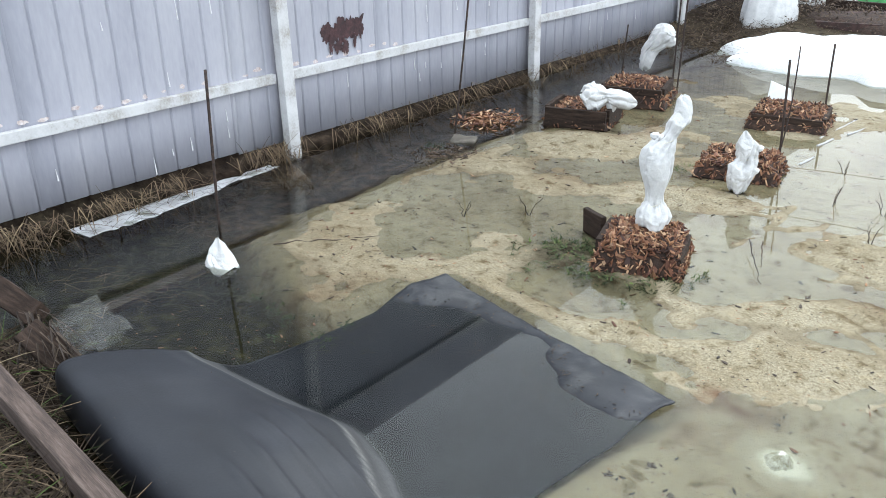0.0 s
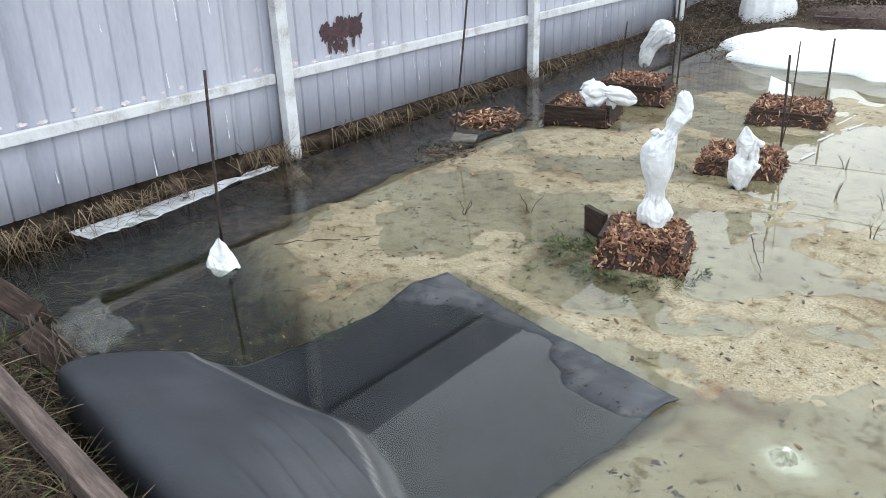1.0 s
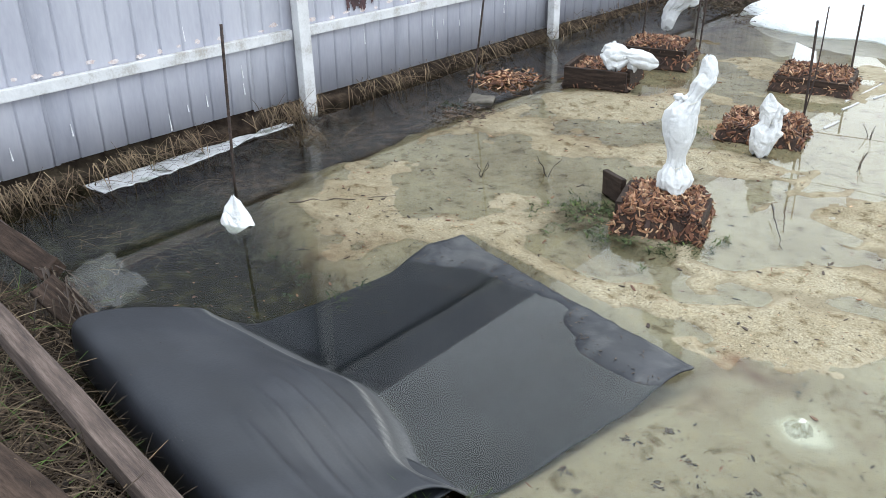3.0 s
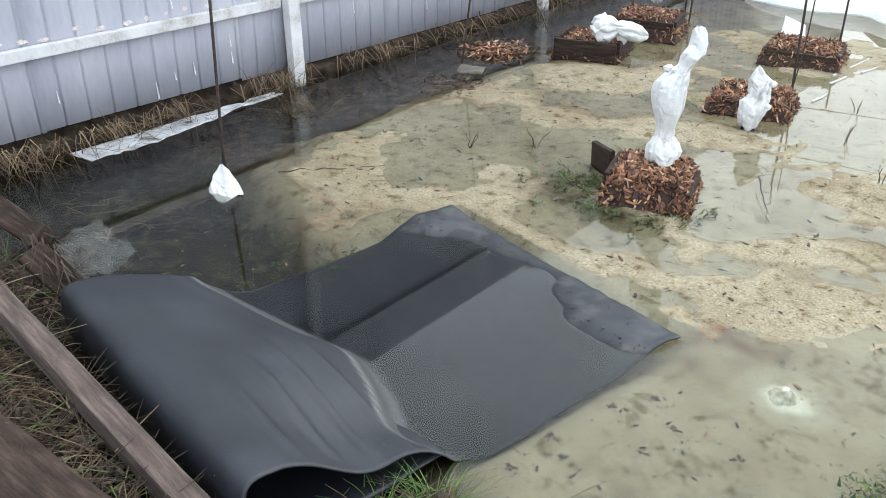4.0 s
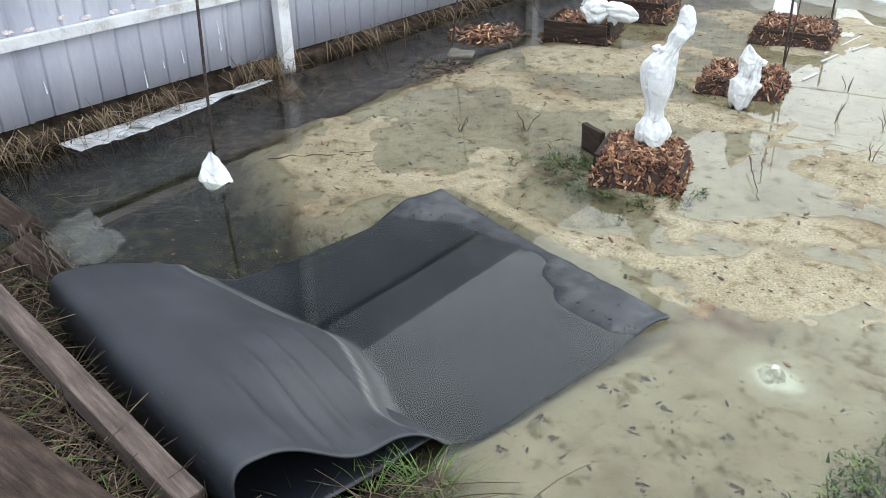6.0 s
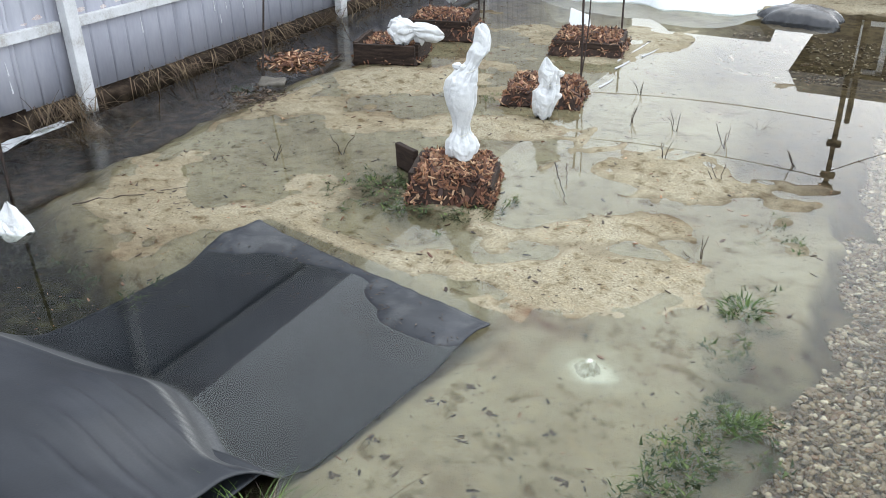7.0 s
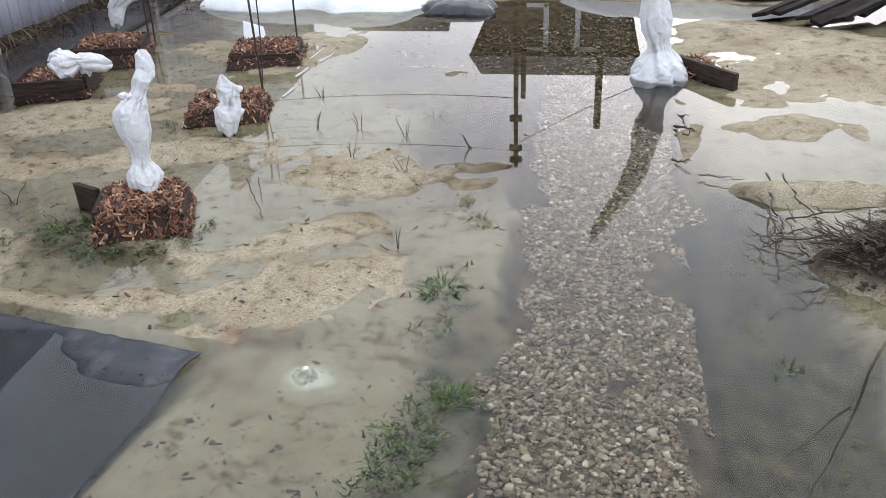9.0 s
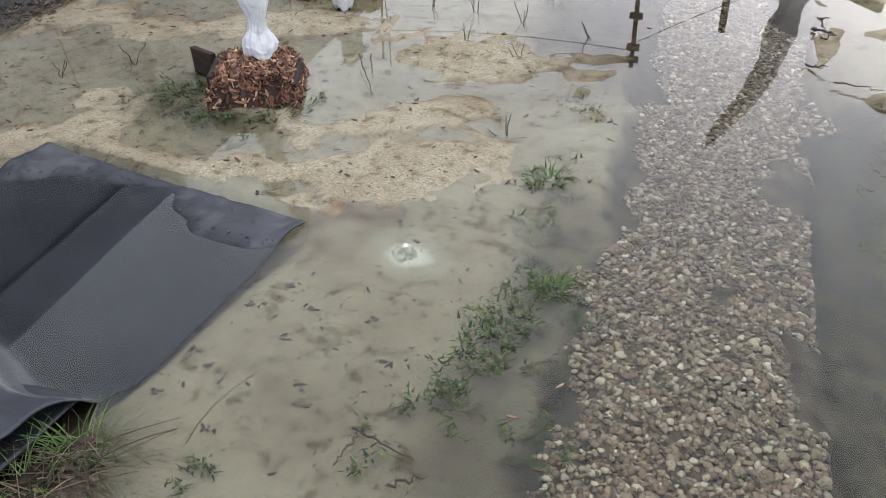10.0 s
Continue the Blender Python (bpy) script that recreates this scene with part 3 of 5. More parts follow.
def build_fence():
    fence = thing("metal_fence", (0, 0, 0), "tall white-painted profiled sheet metal fence with rust marks", "fence", turn=0)
    # profiled sheets, each about nine ribs wide, overlapping at the edges
    w = RIB * 9
    for k in range(-3, 11):
        y0 = 0.5605 + k * w
        ys, xs = [], []
        for i in range(9):
            a = y0 + i * RIB
            for dy, dx in ((0.0, 0.0), (0.1, 0.0), (0.109, -0.003), (0.114, -0.009), (0.118, -0.009), (0.122, 0.0)):
                ys.append(a + dy)
                xs.append(dx)
        ys.append(y0 + w + 0.012)
        xs.append(0.0)
        ys, xs = np.array(ys), np.array(xs) + (0.0015 if k % 2 else 0.0)
        zs = np.array([0.0, 0.4, 0.9, 1.4, 1.9, 2.3])
        yy, zz = np.meshgrid(ys, zs)
        lift = 0.095 - 0.012 * (yy - 2.0) + 0.008 * np.sin(k * 2.1)
        P = np.stack([FX + xs[None, :] + 0.004 * np.sin(zz * 3 + yy * 2), yy, np.where(zz < 0.01, lift, zz + 0.004 * np.sin(k * 3.3))], -1)
        me = grid_mesh("sheet", P)
        ob = link("sheet", me, FENCE, fence)
        sol = ob.modifiers.new("thickness", "SOLIDIFY")
        sol.thickness = 0.0015
        sol.offset = -1
    for i, y in enumerate((-4.33, -1.83, 0.67, 3.17, 5.655, 8.13, 10.63, 13.1)):
        bm = bmesh.new()
        lean = (0.012, -0.01, 0.006)[i % 3]
        box(bm, (0.06, 0.08, 2.32), pose(FX + 0.062, y + 0.012, 1.14, 0, 0, 0) @ pose(0, 0, 0, lean * 57, 0, 0), 0.006)
        part("post", bm, PAINT_WHITE, fence, "white-painted square post")
    ys = (-4.33, -1.83, 0.67, 3.17, 5.655, 8.13, 10.63, 13.1)
    for a, b in zip(ys, ys[1:]):
        for z0, z1 in ((rail_z(a), rail_z(b)), (1.915, 1.905)):
            bm = bmesh.new()
            beam(bm, (FX + 0.022, a + 0.054, z0), (FX + 0.022, b - 0.03, z1), 0.038, 0.055, 0.004, 0.0015, 6)
            part("rail", bm, PAINT_WHITE, fence, "white rail with chipped paint")
    # dark red patch of primer: ragged lobes with runs
    def ragged(bm, x, y, z, ry, rz, seed, n=40):
        c = bm.verts.new((x, y, z))
        ring = []
        for a in range(n):
            t = a / n * 2 * math.pi
            r = 1 + 0.55 * noise.noise((3 * math.cos(t), 3 * math.sin(t), seed * 3.1)) + 0.35 * noise.noise((9 * math.cos(t), 9 * math.sin(t), seed * 1.7))
            ring.append(bm.verts.new((x, y + ry * r * math.cos(t), z + rz * r * math.sin(t))))
        for a in range(n):
            bm.faces.new((c, ring[a], ring[(a + 1) % n]))

    for i, (y, z, ry, rz) in enumerate(((3.58, 0.65, 0.05, 0.055), (3.63, 0.63, 0.04, 0.05), (3.7, 0.645, 0.05, 0.07), (3.77, 0.65, 0.045, 0.06), (3.84, 0.655, 0.05, 0.065), (3.66, 0.56, 0.035, 0.04), (3.72, 0.545, 0.03, 0.05), (3.6, 0.575, 0.016, 0.05), (3.8, 0.58, 0.015, 0.045))):
        bm = bmesh.new()
        ragged(bm, FX + 0.0035 + 0.0008 * i, y, z, ry, rz, i)
        part("primer_patch", bm, RUST_PAINT, fence, "ragged dark red primer patch")
    # pale runs of paint and chipped marks above the rail
    rnd = random.Random(4)
    for k in range(46):
        y = rnd.uniform(0.9, 7.4)
        z = rnd.choice((rnd.uniform(0.2, 0.42), rnd.uniform(0.6, 1.1)))
        ln = rnd.uniform(0.03, 0.13)
        bm = bmesh.new()
        tube(bm, [(FX + 0.004, y, z), (FX + 0.005, y + 0.002, z - ln * 0.6), (FX + 0.005, y + 0.003, z - ln)], [0.0016, 0.0028, 0.0045], 5)
        part("paint_run", bm, DRIP, fence)
    for k in range(24):
        y = 1.32 + 0.125 * k + rnd.uniform(-0.03, 0.03)
        z = rail_z(y) + 0.045 + rnd.uniform(0, 0.03)
        bm = bmesh.new()
        ragged(bm, FX + 0.0035, y, z - 0.01, rnd.uniform(0.012, 0.03), rnd.uniform(0.006, 0.014), k + 20, 24)
        part("chipped_mark", bm, CHIPPED, fence)


build_fence()


def chip(seed):
    r = random.Random(seed)
    top = [(0.5, 0.05), (0.3, 0.2), (-0.25, 0.22), (-0.5, 0.02), (-0.3, -0.2), (0.25, -0.18)]
    top = [(x + r.uniform(-0.08, 0.08), y + r.uniform(-0.06, 0.06)) for x, y in top]
    V = [(x, y, 0.05 + 0.12 * x * x) for x, y in top] + [(x * 0.95, y * 0.95, -0.05 + 0.12 * x * x) for x, y in top]
    F = [tuple(range(6)), tuple(range(11, 5, -1))] + [(i, i + 6, (i + 1) % 6 + 6, (i + 1) % 6) for i in range(6)]
    return np.array(V), F


# ---- the rubber sheet ----
def build_rubber_sheet():
    """A rectangle of rubber: flat and awash at one end, humped and folded under at the other."""
    W, nu = 1.17, 80
    s = np.concatenate([np.linspace(0, 1.0, 70), np.linspace(1.0, 2.15, 110)[1:]])
    u = np.linspace(0, 1, nu)
    S, U = np.meshgrid(s, u, indexing="ij")
    # where the hump begins, along the width
    edge = np.interp(np.linspace(-0.2, 1.2, 141), (0.0, 0.13, 0.28, 0.45, 0.6, 0.97), (0.84, 0.9, 0.83, 0.79, 0.86, 0.97))
    edge = np.convolve(edge, np.ones(13) / 13, "same")
    start = np.interp(U, np.linspace(-0.2, 1.2, 141), edge)
    fold = 1.385 + 0.03 * U
    R = 0.1 + 0.015 * ss(0.0, 0.5, U)
    ang = np.clip((S - fold) / R, 0, math.pi)
    back = np.maximum(S - fold - math.pi * R, 0)
    V = np.minimum(S, fold) + R * np.sin(ang) ** 0.55 - back
    d0 = S - start + 0.07
    rise = ss(0.0, 0.3, d0) * 0.48 + ss(0.08, 0.68, d0) * 0.52
    Z = -0.04 + (0.25 + 0.025 * ss(0.3, 0.0, U)) * rise
    Z = Z - 0.072 * ss(0.34, 0.0, U) * np.exp(-(((S - 1.17) / 0.13) ** 2))
    # a raised roll along the slope, above a slack hollow
    Z = Z + 0.012 * np.exp(-(((d0 - 0.21) / 0.03) ** 2)) * ss(0.05, 0.25, U) * (0.5 + 0.5 * np.sin(U * 5) ** 2) - 0.012 * np.exp(-(((d0 - 0.13 - 0.02 * np.sin(U * 7)) / 0.03) ** 2)) * ss(0.6, 0.35, U)
    Z = np.where(ang > 0, Z - R * (1 - np.sign(np.cos(ang)) * np.abs(np.cos(ang)) ** 0.55), Z)
    Z = np.maximum(Z, 0.02 * ss(1.3, 1.7, S) - 0.06)
    # the free end: an uneven lip above the water, with the pool's edge winding along it
    winding = 0.05 * np.sin(U * 6.5 + 0.5) + 0.07 * fbm(U * W, S, 0.3, 21)
    lip = ss(0.26, 0.06, S - winding - 0.07 * ss(0.7, 1.0, U))
    Z = Z + lip * (0.049 + 0.01 * np.sin(U * 9 + 1) + 0.05 * fbm(U * W, S, 0.16, 37) + 0.02 * ss(0.75, 1.0, U))
    Z = Z + 0.012 * ss(0.9, 1.0, U) * ss(0.5, 0.2, S)
    # long creases on the hump, parallel to the fold
    for c, ln in ((1.02, 0.62), (1.12, 0.55), (1.21, 0.48), (1.31, 0.4)):
        Z = Z + 0.011 * np.exp(-(((S - c - 0.05 * U) / 0.013) ** 2)) * ss(ln, ln - 0.15, U) * ss(0.0, 0.1, U)
    Z = Z + 0.012 * fbm(U * W, S, 0.5, 11) * ss(0.9, 1.1, S)
    silt = 0.75 * np.exp(-(((d0 - 0.2 - 0.03 * fbm(U, S, 0.2, 3)) / 0.008) ** 2)) * ss(0.02, 0.12, U) + 0.22 * ss(0.08, 0.13, d0) * ss(0.21, 0.18, d0)
    silt = silt + 0.16 * lip * ss(0.0, 0.16, fbm(U * W, S, 0.07, 31)) + 0.03 * ss(0.1, 0.4, fbm(U * W, S, 0.3, 17) + 0.2)
    uu = U * W + 0.012 * np.sin(S * 6) + 0.01 * fbm(S, U, 0.2, 2)
    vv = V + 0.014 * fbm(U * W, S * 0, 0.12, 8) * ss(0.2, 0.0, S) * 2
    X = MAT_AT[0] + uu * MAT_B[0] + vv * MAT_A[0]
    Y = MAT_AT[1] + uu * MAT_B[1] + vv * MAT_A[1]
    me = grid_mesh("rubber_sheet", np.stack([X, Y, Z], -1))
    col = me.color_attributes.new("silt", "FLOAT_COLOR", "POINT")
    k = np.clip(silt, 0, 1)
    col.data.foreach_set("color", np.stack([k, ss(0.002, -0.004, Z), k, np.ones_like(k)], -1).astype(np.float32).reshape(-1))
    ob = link("rubber_sheet", me, RUBBER, smooth=True)
    sol = ob.modifiers.new("thickness", "SOLIDIFY")
    sol.thickness = 0.005
    sol.offset = 0
    g = np.random.default_rng(12)
    spots = []
    for k in range(330):
        i, j = (int(g.integers(0, 22)), int(g.integers(1, nu - 1))) if k < 250 else (int(g.integers(60, 130)), int(g.integers(4, nu - 4)))
        if k < 250 and g.random() < 0.6:
            i = int(np.clip(np.argmin(np.abs(Z[:22, j] - 0.004)) + g.normal(0, 1.2), 0, 24))
        ln = g.uniform(0.004, 0.017) * (0.5 if k >= 250 else 1)
        spots.append(mat4(X[i, j] + g.normal(0, 0.005), Y[i, j] + g.normal(0, 0.005), max(Z[i, j], 0.0) + 0.005, g.normal(0, 0.2), g.normal(0, 0.2), g.uniform(0, 6.3), ln, ln * g.uniform(0.2, 0.7), ln * 0.5))
    tagged(link("sheet_litter", many("sheet_litter", [chip(i) for i in range(6)], spots), TWIG), "bits of dead leaf lying on the rubber", "litter", kind="stuff")
    tagged(ob, "dark grey rubber sheet, humped and folded, half under water", "rubber sheet")


build_rubber_sheet()


# ---- small pieces used in many places ----
def blade(width=0.004, bend=0.35):
    v, f = [], []
    for i in range(5):
        t = i / 4
        w = width * (1 - t * 0.85)
        x = bend * t * t
        v += [(x, -w, t), (x + width * 0.4, 0, t), (x, w, t)]
    for i in range(4):
        a = i * 3
        f += [(a, a + 1, a + 4, a + 3), (a + 1, a + 2, a + 5, a + 4)]
    return np.array(v), f


def stone(seed):
    bm = bmesh.new()
    bmesh.ops.create_icosphere(bm, subdivisions=2 if seed < 3 else 1, radius=0.5)
    for v in bm.verts:
        v.co *= 1 + 0.45 * noise.noise(v.co * 2.2 + Vector((seed * 7.1, 0, 0)))
        v.co.z *= 0.6
    V = np.array([v.co[:] for v in bm.verts])
    F = [tuple(v.index for v in f.verts) for f in bm.faces]
    bm.free()
    return V, F


BLADES = [blade(0.022, 0.3), blade(0.015, 0.6), blade(0.018, 0.1), blade(0.016, 0.9)]
LEAVES = [blade(0.1, 0.3), blade(0.08, 0.6), blade(0.13, 0.2), blade(0.15, 0.5)]
STONES = [stone(i) for i in range(6)]
CHIPS = [chip(i) for i in range(6)]


def shared(name, tv):
    me = bpy.data.meshes.new(name)
    me.from_pydata(tv[0].tolist(), [], tv[1])
    me.polygons.foreach_set("use_smooth", [len(tv[1]) > 20] * len(tv[1]))
    return me


def to_matrix(a):
    return Matrix(a.tolist())


def tuft(name, at, r, n, length, mat, label, category, flat=0.5, group="", seed=0, kind="", leaves=False):
    """A clump of blades that lean outwards."""
    g = np.random.default_rng(seed + 100)
    ms = []
    for _ in range(n):
        a, d = g.uniform(0, 2 * math.pi), r * math.sqrt(g.random())
        ln = length * g.uniform(0.5, 1.1)
        ms.append(mat4(d * math.cos(a), d * math.sin(a), -0.01, 0, g.uniform(0.2, 1.0) * flat * 1.5, a + g.normal(0, 0.7), ln, ln * g.uniform(0.6, 1.2), ln))
    ob = link(name, many(name, LEAVES if leaves else BLADES, ms), mat)
    ob.matrix_basis = pose(*at)
    return tagged(ob, label, category, group, kind)


def ground_z(x, y):
    return float(zones(np.array([x]), np.array([y]))[0][0])


# ---- planting boxes with bark mulch ----
def planting_box(at, turn, w, d, hgt, heap, label, chips, pieces, seed, boards=(1, 1, 1, 1), spill=0.05):
    """Four boards and a heap of chips; single chips where they can be told apart."""
    z0 = -0.1
    ob = thing("planting_box", (at[0], at[1], 0), label, "planting box", "planting boxes", turn=turn)
    t = 0.028
    for k, (sx, a, b) in enumerate((
        (w, (-w / 2, -d / 2, 0), (w / 2, -d / 2, 0)), (w, (-w / 2, d / 2, 0), (w / 2, d / 2, 0)),
        (d, (-w / 2, -d / 2 + t, 0), (-w / 2, d / 2 - t, 0)), (d, (w / 2, -d / 2 + t, 0), (w / 2, d / 2 - t, 0)))):
        if not boards[k]:
            continue
        top = hgt * boards[k]
        zc = (top + z0) / 2
        bm = bmesh.new()
        beam(bm, (a[0], a[1], zc), (b[0], b[1], zc + (0.006 if k % 2 else -0.004)), t, top - z0, 0.004, 0.003, 5)
        part("board", bm, PLANK_DARK, ob)
    # the heap itself
    g = np.random.default_rng(seed)
    n = 28
    uu, vv = np.meshgrid(np.linspace(-1, 1, n), np.linspace(-1, 1, n))
    q = np.maximum(np.abs(uu), np.abs(vv))

    def top_at(x, y):
        q = np.maximum(np.abs(x) / (w / 2 + spill), np.abs(y) / (d / 2 + spill))
        return heap * (1 - 0.25 * q ** 2) * ss(1.06, 0.7, q) + 0.03 * fbm(x + at[0], y + at[1], 0.12, seed) - 0.02 - 0.05 * ss(0.85, 1.1, q)

    X, Y = uu * (w / 2 + spill), vv * (d / 2 + spill)
    link("mound", grid_mesh("mound", np.stack([X, Y, top_at(X, Y)], -1)), ROUGH_SOIL, ob, "dark earth under bark chips", True)
    metas = [shared("chip", c) for c in CHIPS]
    rest = []
    cx, cy = g.uniform(-1, 1, chips) * (w / 2 + spill), g.uniform(-1, 1, chips) * (d / 2 + spill)
    cz = top_at(cx, cy)
    for i in range(chips):
        x, y, z = cx[i], cy[i], cz[i] + 0.006
        steep = max(abs(x) / (w / 2 + spill), abs(y) / (d / 2 + spill))
        ln = g.uniform(0.022, 0.058)
        m = mat4(x, y, z + g.uniform(-0.004, 0.008), g.normal(0, 0.4 + 0.5 * steep), g.normal(0, 0.4 + 0.5 * steep), g.uniform(0, 6.3), ln, ln * g.uniform(0.3, 0.85), ln * g.uniform(0.6, 1.2))
        if i < pieces:
            c = new("chip", metas[i % 6])
            if not metas[i % 6].materials:
                metas[i % 6].materials.append(CHIP)
            c.parent = ob
            c.matrix_basis = to_matrix(m)
        else:
            rest.append(m)
    if rest:
        link("bark_mulch", many("bark_mulch", CHIPS, rest), CHIP, ob, "reddish brown bark chips")["kind"] = "stuff"
    return ob


ROUGH_SOIL = rough_mat("mulch_earth", [(0.012, 0.007, 0.005), (0.03, 0.016, 0.011), (0.06, 0.032, 0.02)], 40.0, 0.9, 0.8, 200.0)

planting_box((-1.6, 3.15), 18, 0.33, 0.32, 0.09, 0.15, "low box of reddish bark mulch standing in flood water", 1900, 280, 1, (0, 0.9, 1.35, 0.9), 0.03)
planting_box((-1.75, 4.5), 14, 0.38, 0.32, 0.06, 0.1, "sodden bark mulch box with a slumped edge", 1000, 0, 2, (0.3, 0.6, 0.4, 0.5), 0.05)
planting_box((-1.87, 5.55), 12, 0.42, 0.36, 0.09, 0.13, "board box of bark mulch with straw hanging over", 900, 0, 3, (1, 1, 1, 1), 0.05)
planting_box((-2.97, 4.86), 16, 0.4, 0.4, 0.12, 0.12, "dark board box part filled with bark", 700, 0, 4, (1, 0.8, 1, 1), 0.03)
planting_box((-2.95, 5.52), 16, 0.42, 0.36, 0.14, 0.16, "dark board box heaped with bark chips", 900, 0, 5, (0.9, 0.9, 0.9, 0.9), 0.05)


# ---- shrubs wrapped in white cloth ----
def wrapped(name, at, spine, label, category, seed, ties=(), folds=7, group="wrapped shrubs", tails=()):
    """spine: rows of height, offset x, offset y, radius across, radius deep; ties: heights with twine; tails: height, turn and size of loose corners."""
    sp = np.array(spine, float)
    n, segs = 120, 96
    k = np.linspace(0, len(sp) - 1, n)
    i0 = np.clip(k.astype(int), 0, len(sp) - 2)
    f = (k - i0)[:, None]
    f = f * f * (3 - 2 * f) * 0.6 + f * 0.4
    row = sp[i0] * (1 - f) + sp[i0 + 1] * f
    th = np.linspace(0, 2 * math.pi, segs, endpoint=False)
    H, TH = np.meshgrid(row[:, 0], th, indexing="ij")
    hh = row[-1, 0] - row[0, 0] + 1e-6
    seamless = np.stack([np.cos(TH), np.sin(TH)], -1)
    crumple = fbm(seamless[..., 0] * 0.8 + seed, seamless[..., 1] * 0.8 + H / hh * 2.0, 0.9, seed)
    gather = sum([np.exp(-((H - z) / 0.04) ** 2) for z in ties], 0 * H)
    # sharp seams that wander up the cloth, with slack bulges between them
    seams, rr = 0 * H, random.Random(seed * 13)
    for k in range(folds):
        a0, tilt, bow = (k + rr.uniform(-0.3, 0.3)) / folds * 2 * math.pi, rr.uniform(-1.6, 1.6), rr.uniform(-0.5, 0.5)
        d = np.abs((TH - a0 - tilt * (H - row[0, 0]) / hh - bow * np.sin(H / hh * 7 + k) + math.pi) % (2 * math.pi) - math.pi)
        deep = rr.uniform(0.07, 0.2) * (0.55 + 0.45 * np.sin(H / hh * rr.uniform(6, 14) + k * 2)) + 0.1 * gather
        seams = seams - deep * np.exp(-((d / rr.uniform(0.09, 0.2)) ** 2)) + 0.5 * deep * np.exp(-(((d - 0.32) / 0.2) ** 2))
    crease = fbm(seamless[..., 0] * row[:, 3:4] * 8 + seed * 3, seamless[..., 1] * row[:, 4:5] * 8 + H * 9, 0.7, seed + 31)
    ruffle = gather * (0.12 * np.sin(9 * TH + seed + 3 * crumple) + 0.08 * np.sin(16 * TH + 2 * seed))
    r = 1 + 0.24 * crumple + seams + ruffle - 0.09 * np.exp(-((crease / 0.03) ** 2)) + 0.1 * crease
    X = row[:, 1:2] + row[:, 3:4] * r * np.cos(TH)
    Y = row[:, 2:3] + row[:, 4:5] * r * np.sin(TH)
    Z = H + 0.012 * np.sin(3 * TH + seed) + 0.02 * fbm(TH * 0.4, H * 3, 0.3, seed + 3)
    P = np.stack([X, Y, Z], -1)
    tip = np.broadcast_to(P[-1:].mean(1, keepdims=True), (1, segs, 3)) + np.array([0, 0, 0.004])
    P = np.concatenate([P, tip], 0)
    ob = thing(name, at, label, category, group)
    link("cloth", grid_mesh("cloth", P, True), CLOTH, ob, smooth=True)
    for z, turn, size in tails:
        # a free corner of the cloth that sticks out at a tie
        j = int(np.argmin(np.abs(row[:, 0] - z)))
        bm = bmesh.new()
        d = Vector((math.cos(turn), math.sin(turn), 0.35))
        q = Vector((row[j, 1] + row[j, 3] * 0.6 * math.cos(turn), row[j, 2] + row[j, 4] * 0.6 * math.sin(turn), z))
        tube(bm, [q, q + d * size * 0.45 + Vector((0, 0, 0.004)), q + d * size * 0.8, q + d * size], [size * 0.22, size * 0.42, size * 0.3, size * 0.06], 7)
        part("cloth_corner", bm, CLOTH, ob)
    for z in ties:
        j = int(np.argmin(np.abs(row[:, 0] - z)))
        bm = bmesh.new()
        pts = [(row[j, 1] + (row[j, 3] * 0.99) * math.cos(a), row[j, 2] + (row[j, 4] * 0.99) * math.sin(a), z + 0.012 * math.sin(a + seed)) for a in np.linspace(0, 2 * math.pi, 20)]
        tube(bm, pts, 0.0022, 5)
        part("twine", bm, STRING, ob, "twine tie")
    return ob


wrapped("wrapped_shrub", (-1.57, 3.16, 0.145), [(0.0, 0.0, 0.0, 0.035, 0.032), (0.017, -0.002, -0.002, 0.062, 0.056), (0.055, -0.004, -0.004, 0.072, 0.065), (0.088, -0.007, -0.006, 0.059, 0.053), (0.115, -0.005, -0.004, 0.035, 0.032), (0.147, -0.004, -0.003, 0.034, 0.031), (0.189, -0.002, -0.002, 0.045, 0.04), (0.24, -0.003, -0.003, 0.061, 0.055), (0.282, -0.005, -0.005, 0.065, 0.058), (0.315, -0.004, -0.003, 0.066, 0.06), (0.349, -0.0, -0.0, 0.061, 0.055), (0.374, 0.01, 0.008, 0.049, 0.044), (0.393, 0.022, 0.019, 0.034, 0.03), (0.415, 0.035, 0.031, 0.029, 0.026), (0.433, 0.041, 0.036, 0.034, 0.03), (0.458, 0.051, 0.045, 0.045, 0.04), (0.492, 0.063, 0.056, 0.038, 0.034), (0.534, 0.064, 0.056, 0.032, 0.028), (0.554, 0.059, 0.052, 0.023, 0.021), (0.56, 0.057, 0.05, 0.006, 0.005)],
    "tall shrub wrapped and tied in white cloth on mulch", "wrapped shrub", 1, (0.113, 0.385), tails=((0.39, 3.6, 0.045), (0.395, 4.4, 0.03)))
wrapped("wrapped_shrub", (-1.62, 4.17, 0.0), [(0.0, 0.0, 0.0, 0.032, 0.028), (0.017, -0.001, -0.001, 0.046, 0.041), (0.063, 0.0, 0.0, 0.06, 0.055), (0.106, 0.01, 0.009, 0.07, 0.063), (0.142, 0.011, 0.01, 0.067, 0.06), (0.175, 0.023, 0.02, 0.05, 0.045), (0.207, 0.022, 0.019, 0.05, 0.045), (0.247, 0.018, 0.016, 0.053, 0.048), (0.278, 0.01, 0.009, 0.031, 0.029), (0.301, 0.006, 0.005, 0.014, 0.013), (0.31, 0.005, 0.004, 0.005, 0.004)],
    "small slumped white cloth wrap beside mulch box", "wrapped shrub", 2, (0.175,), 5, tails=((0.22, 0.6, 0.05), (0.1, 0.7, 0.05)))
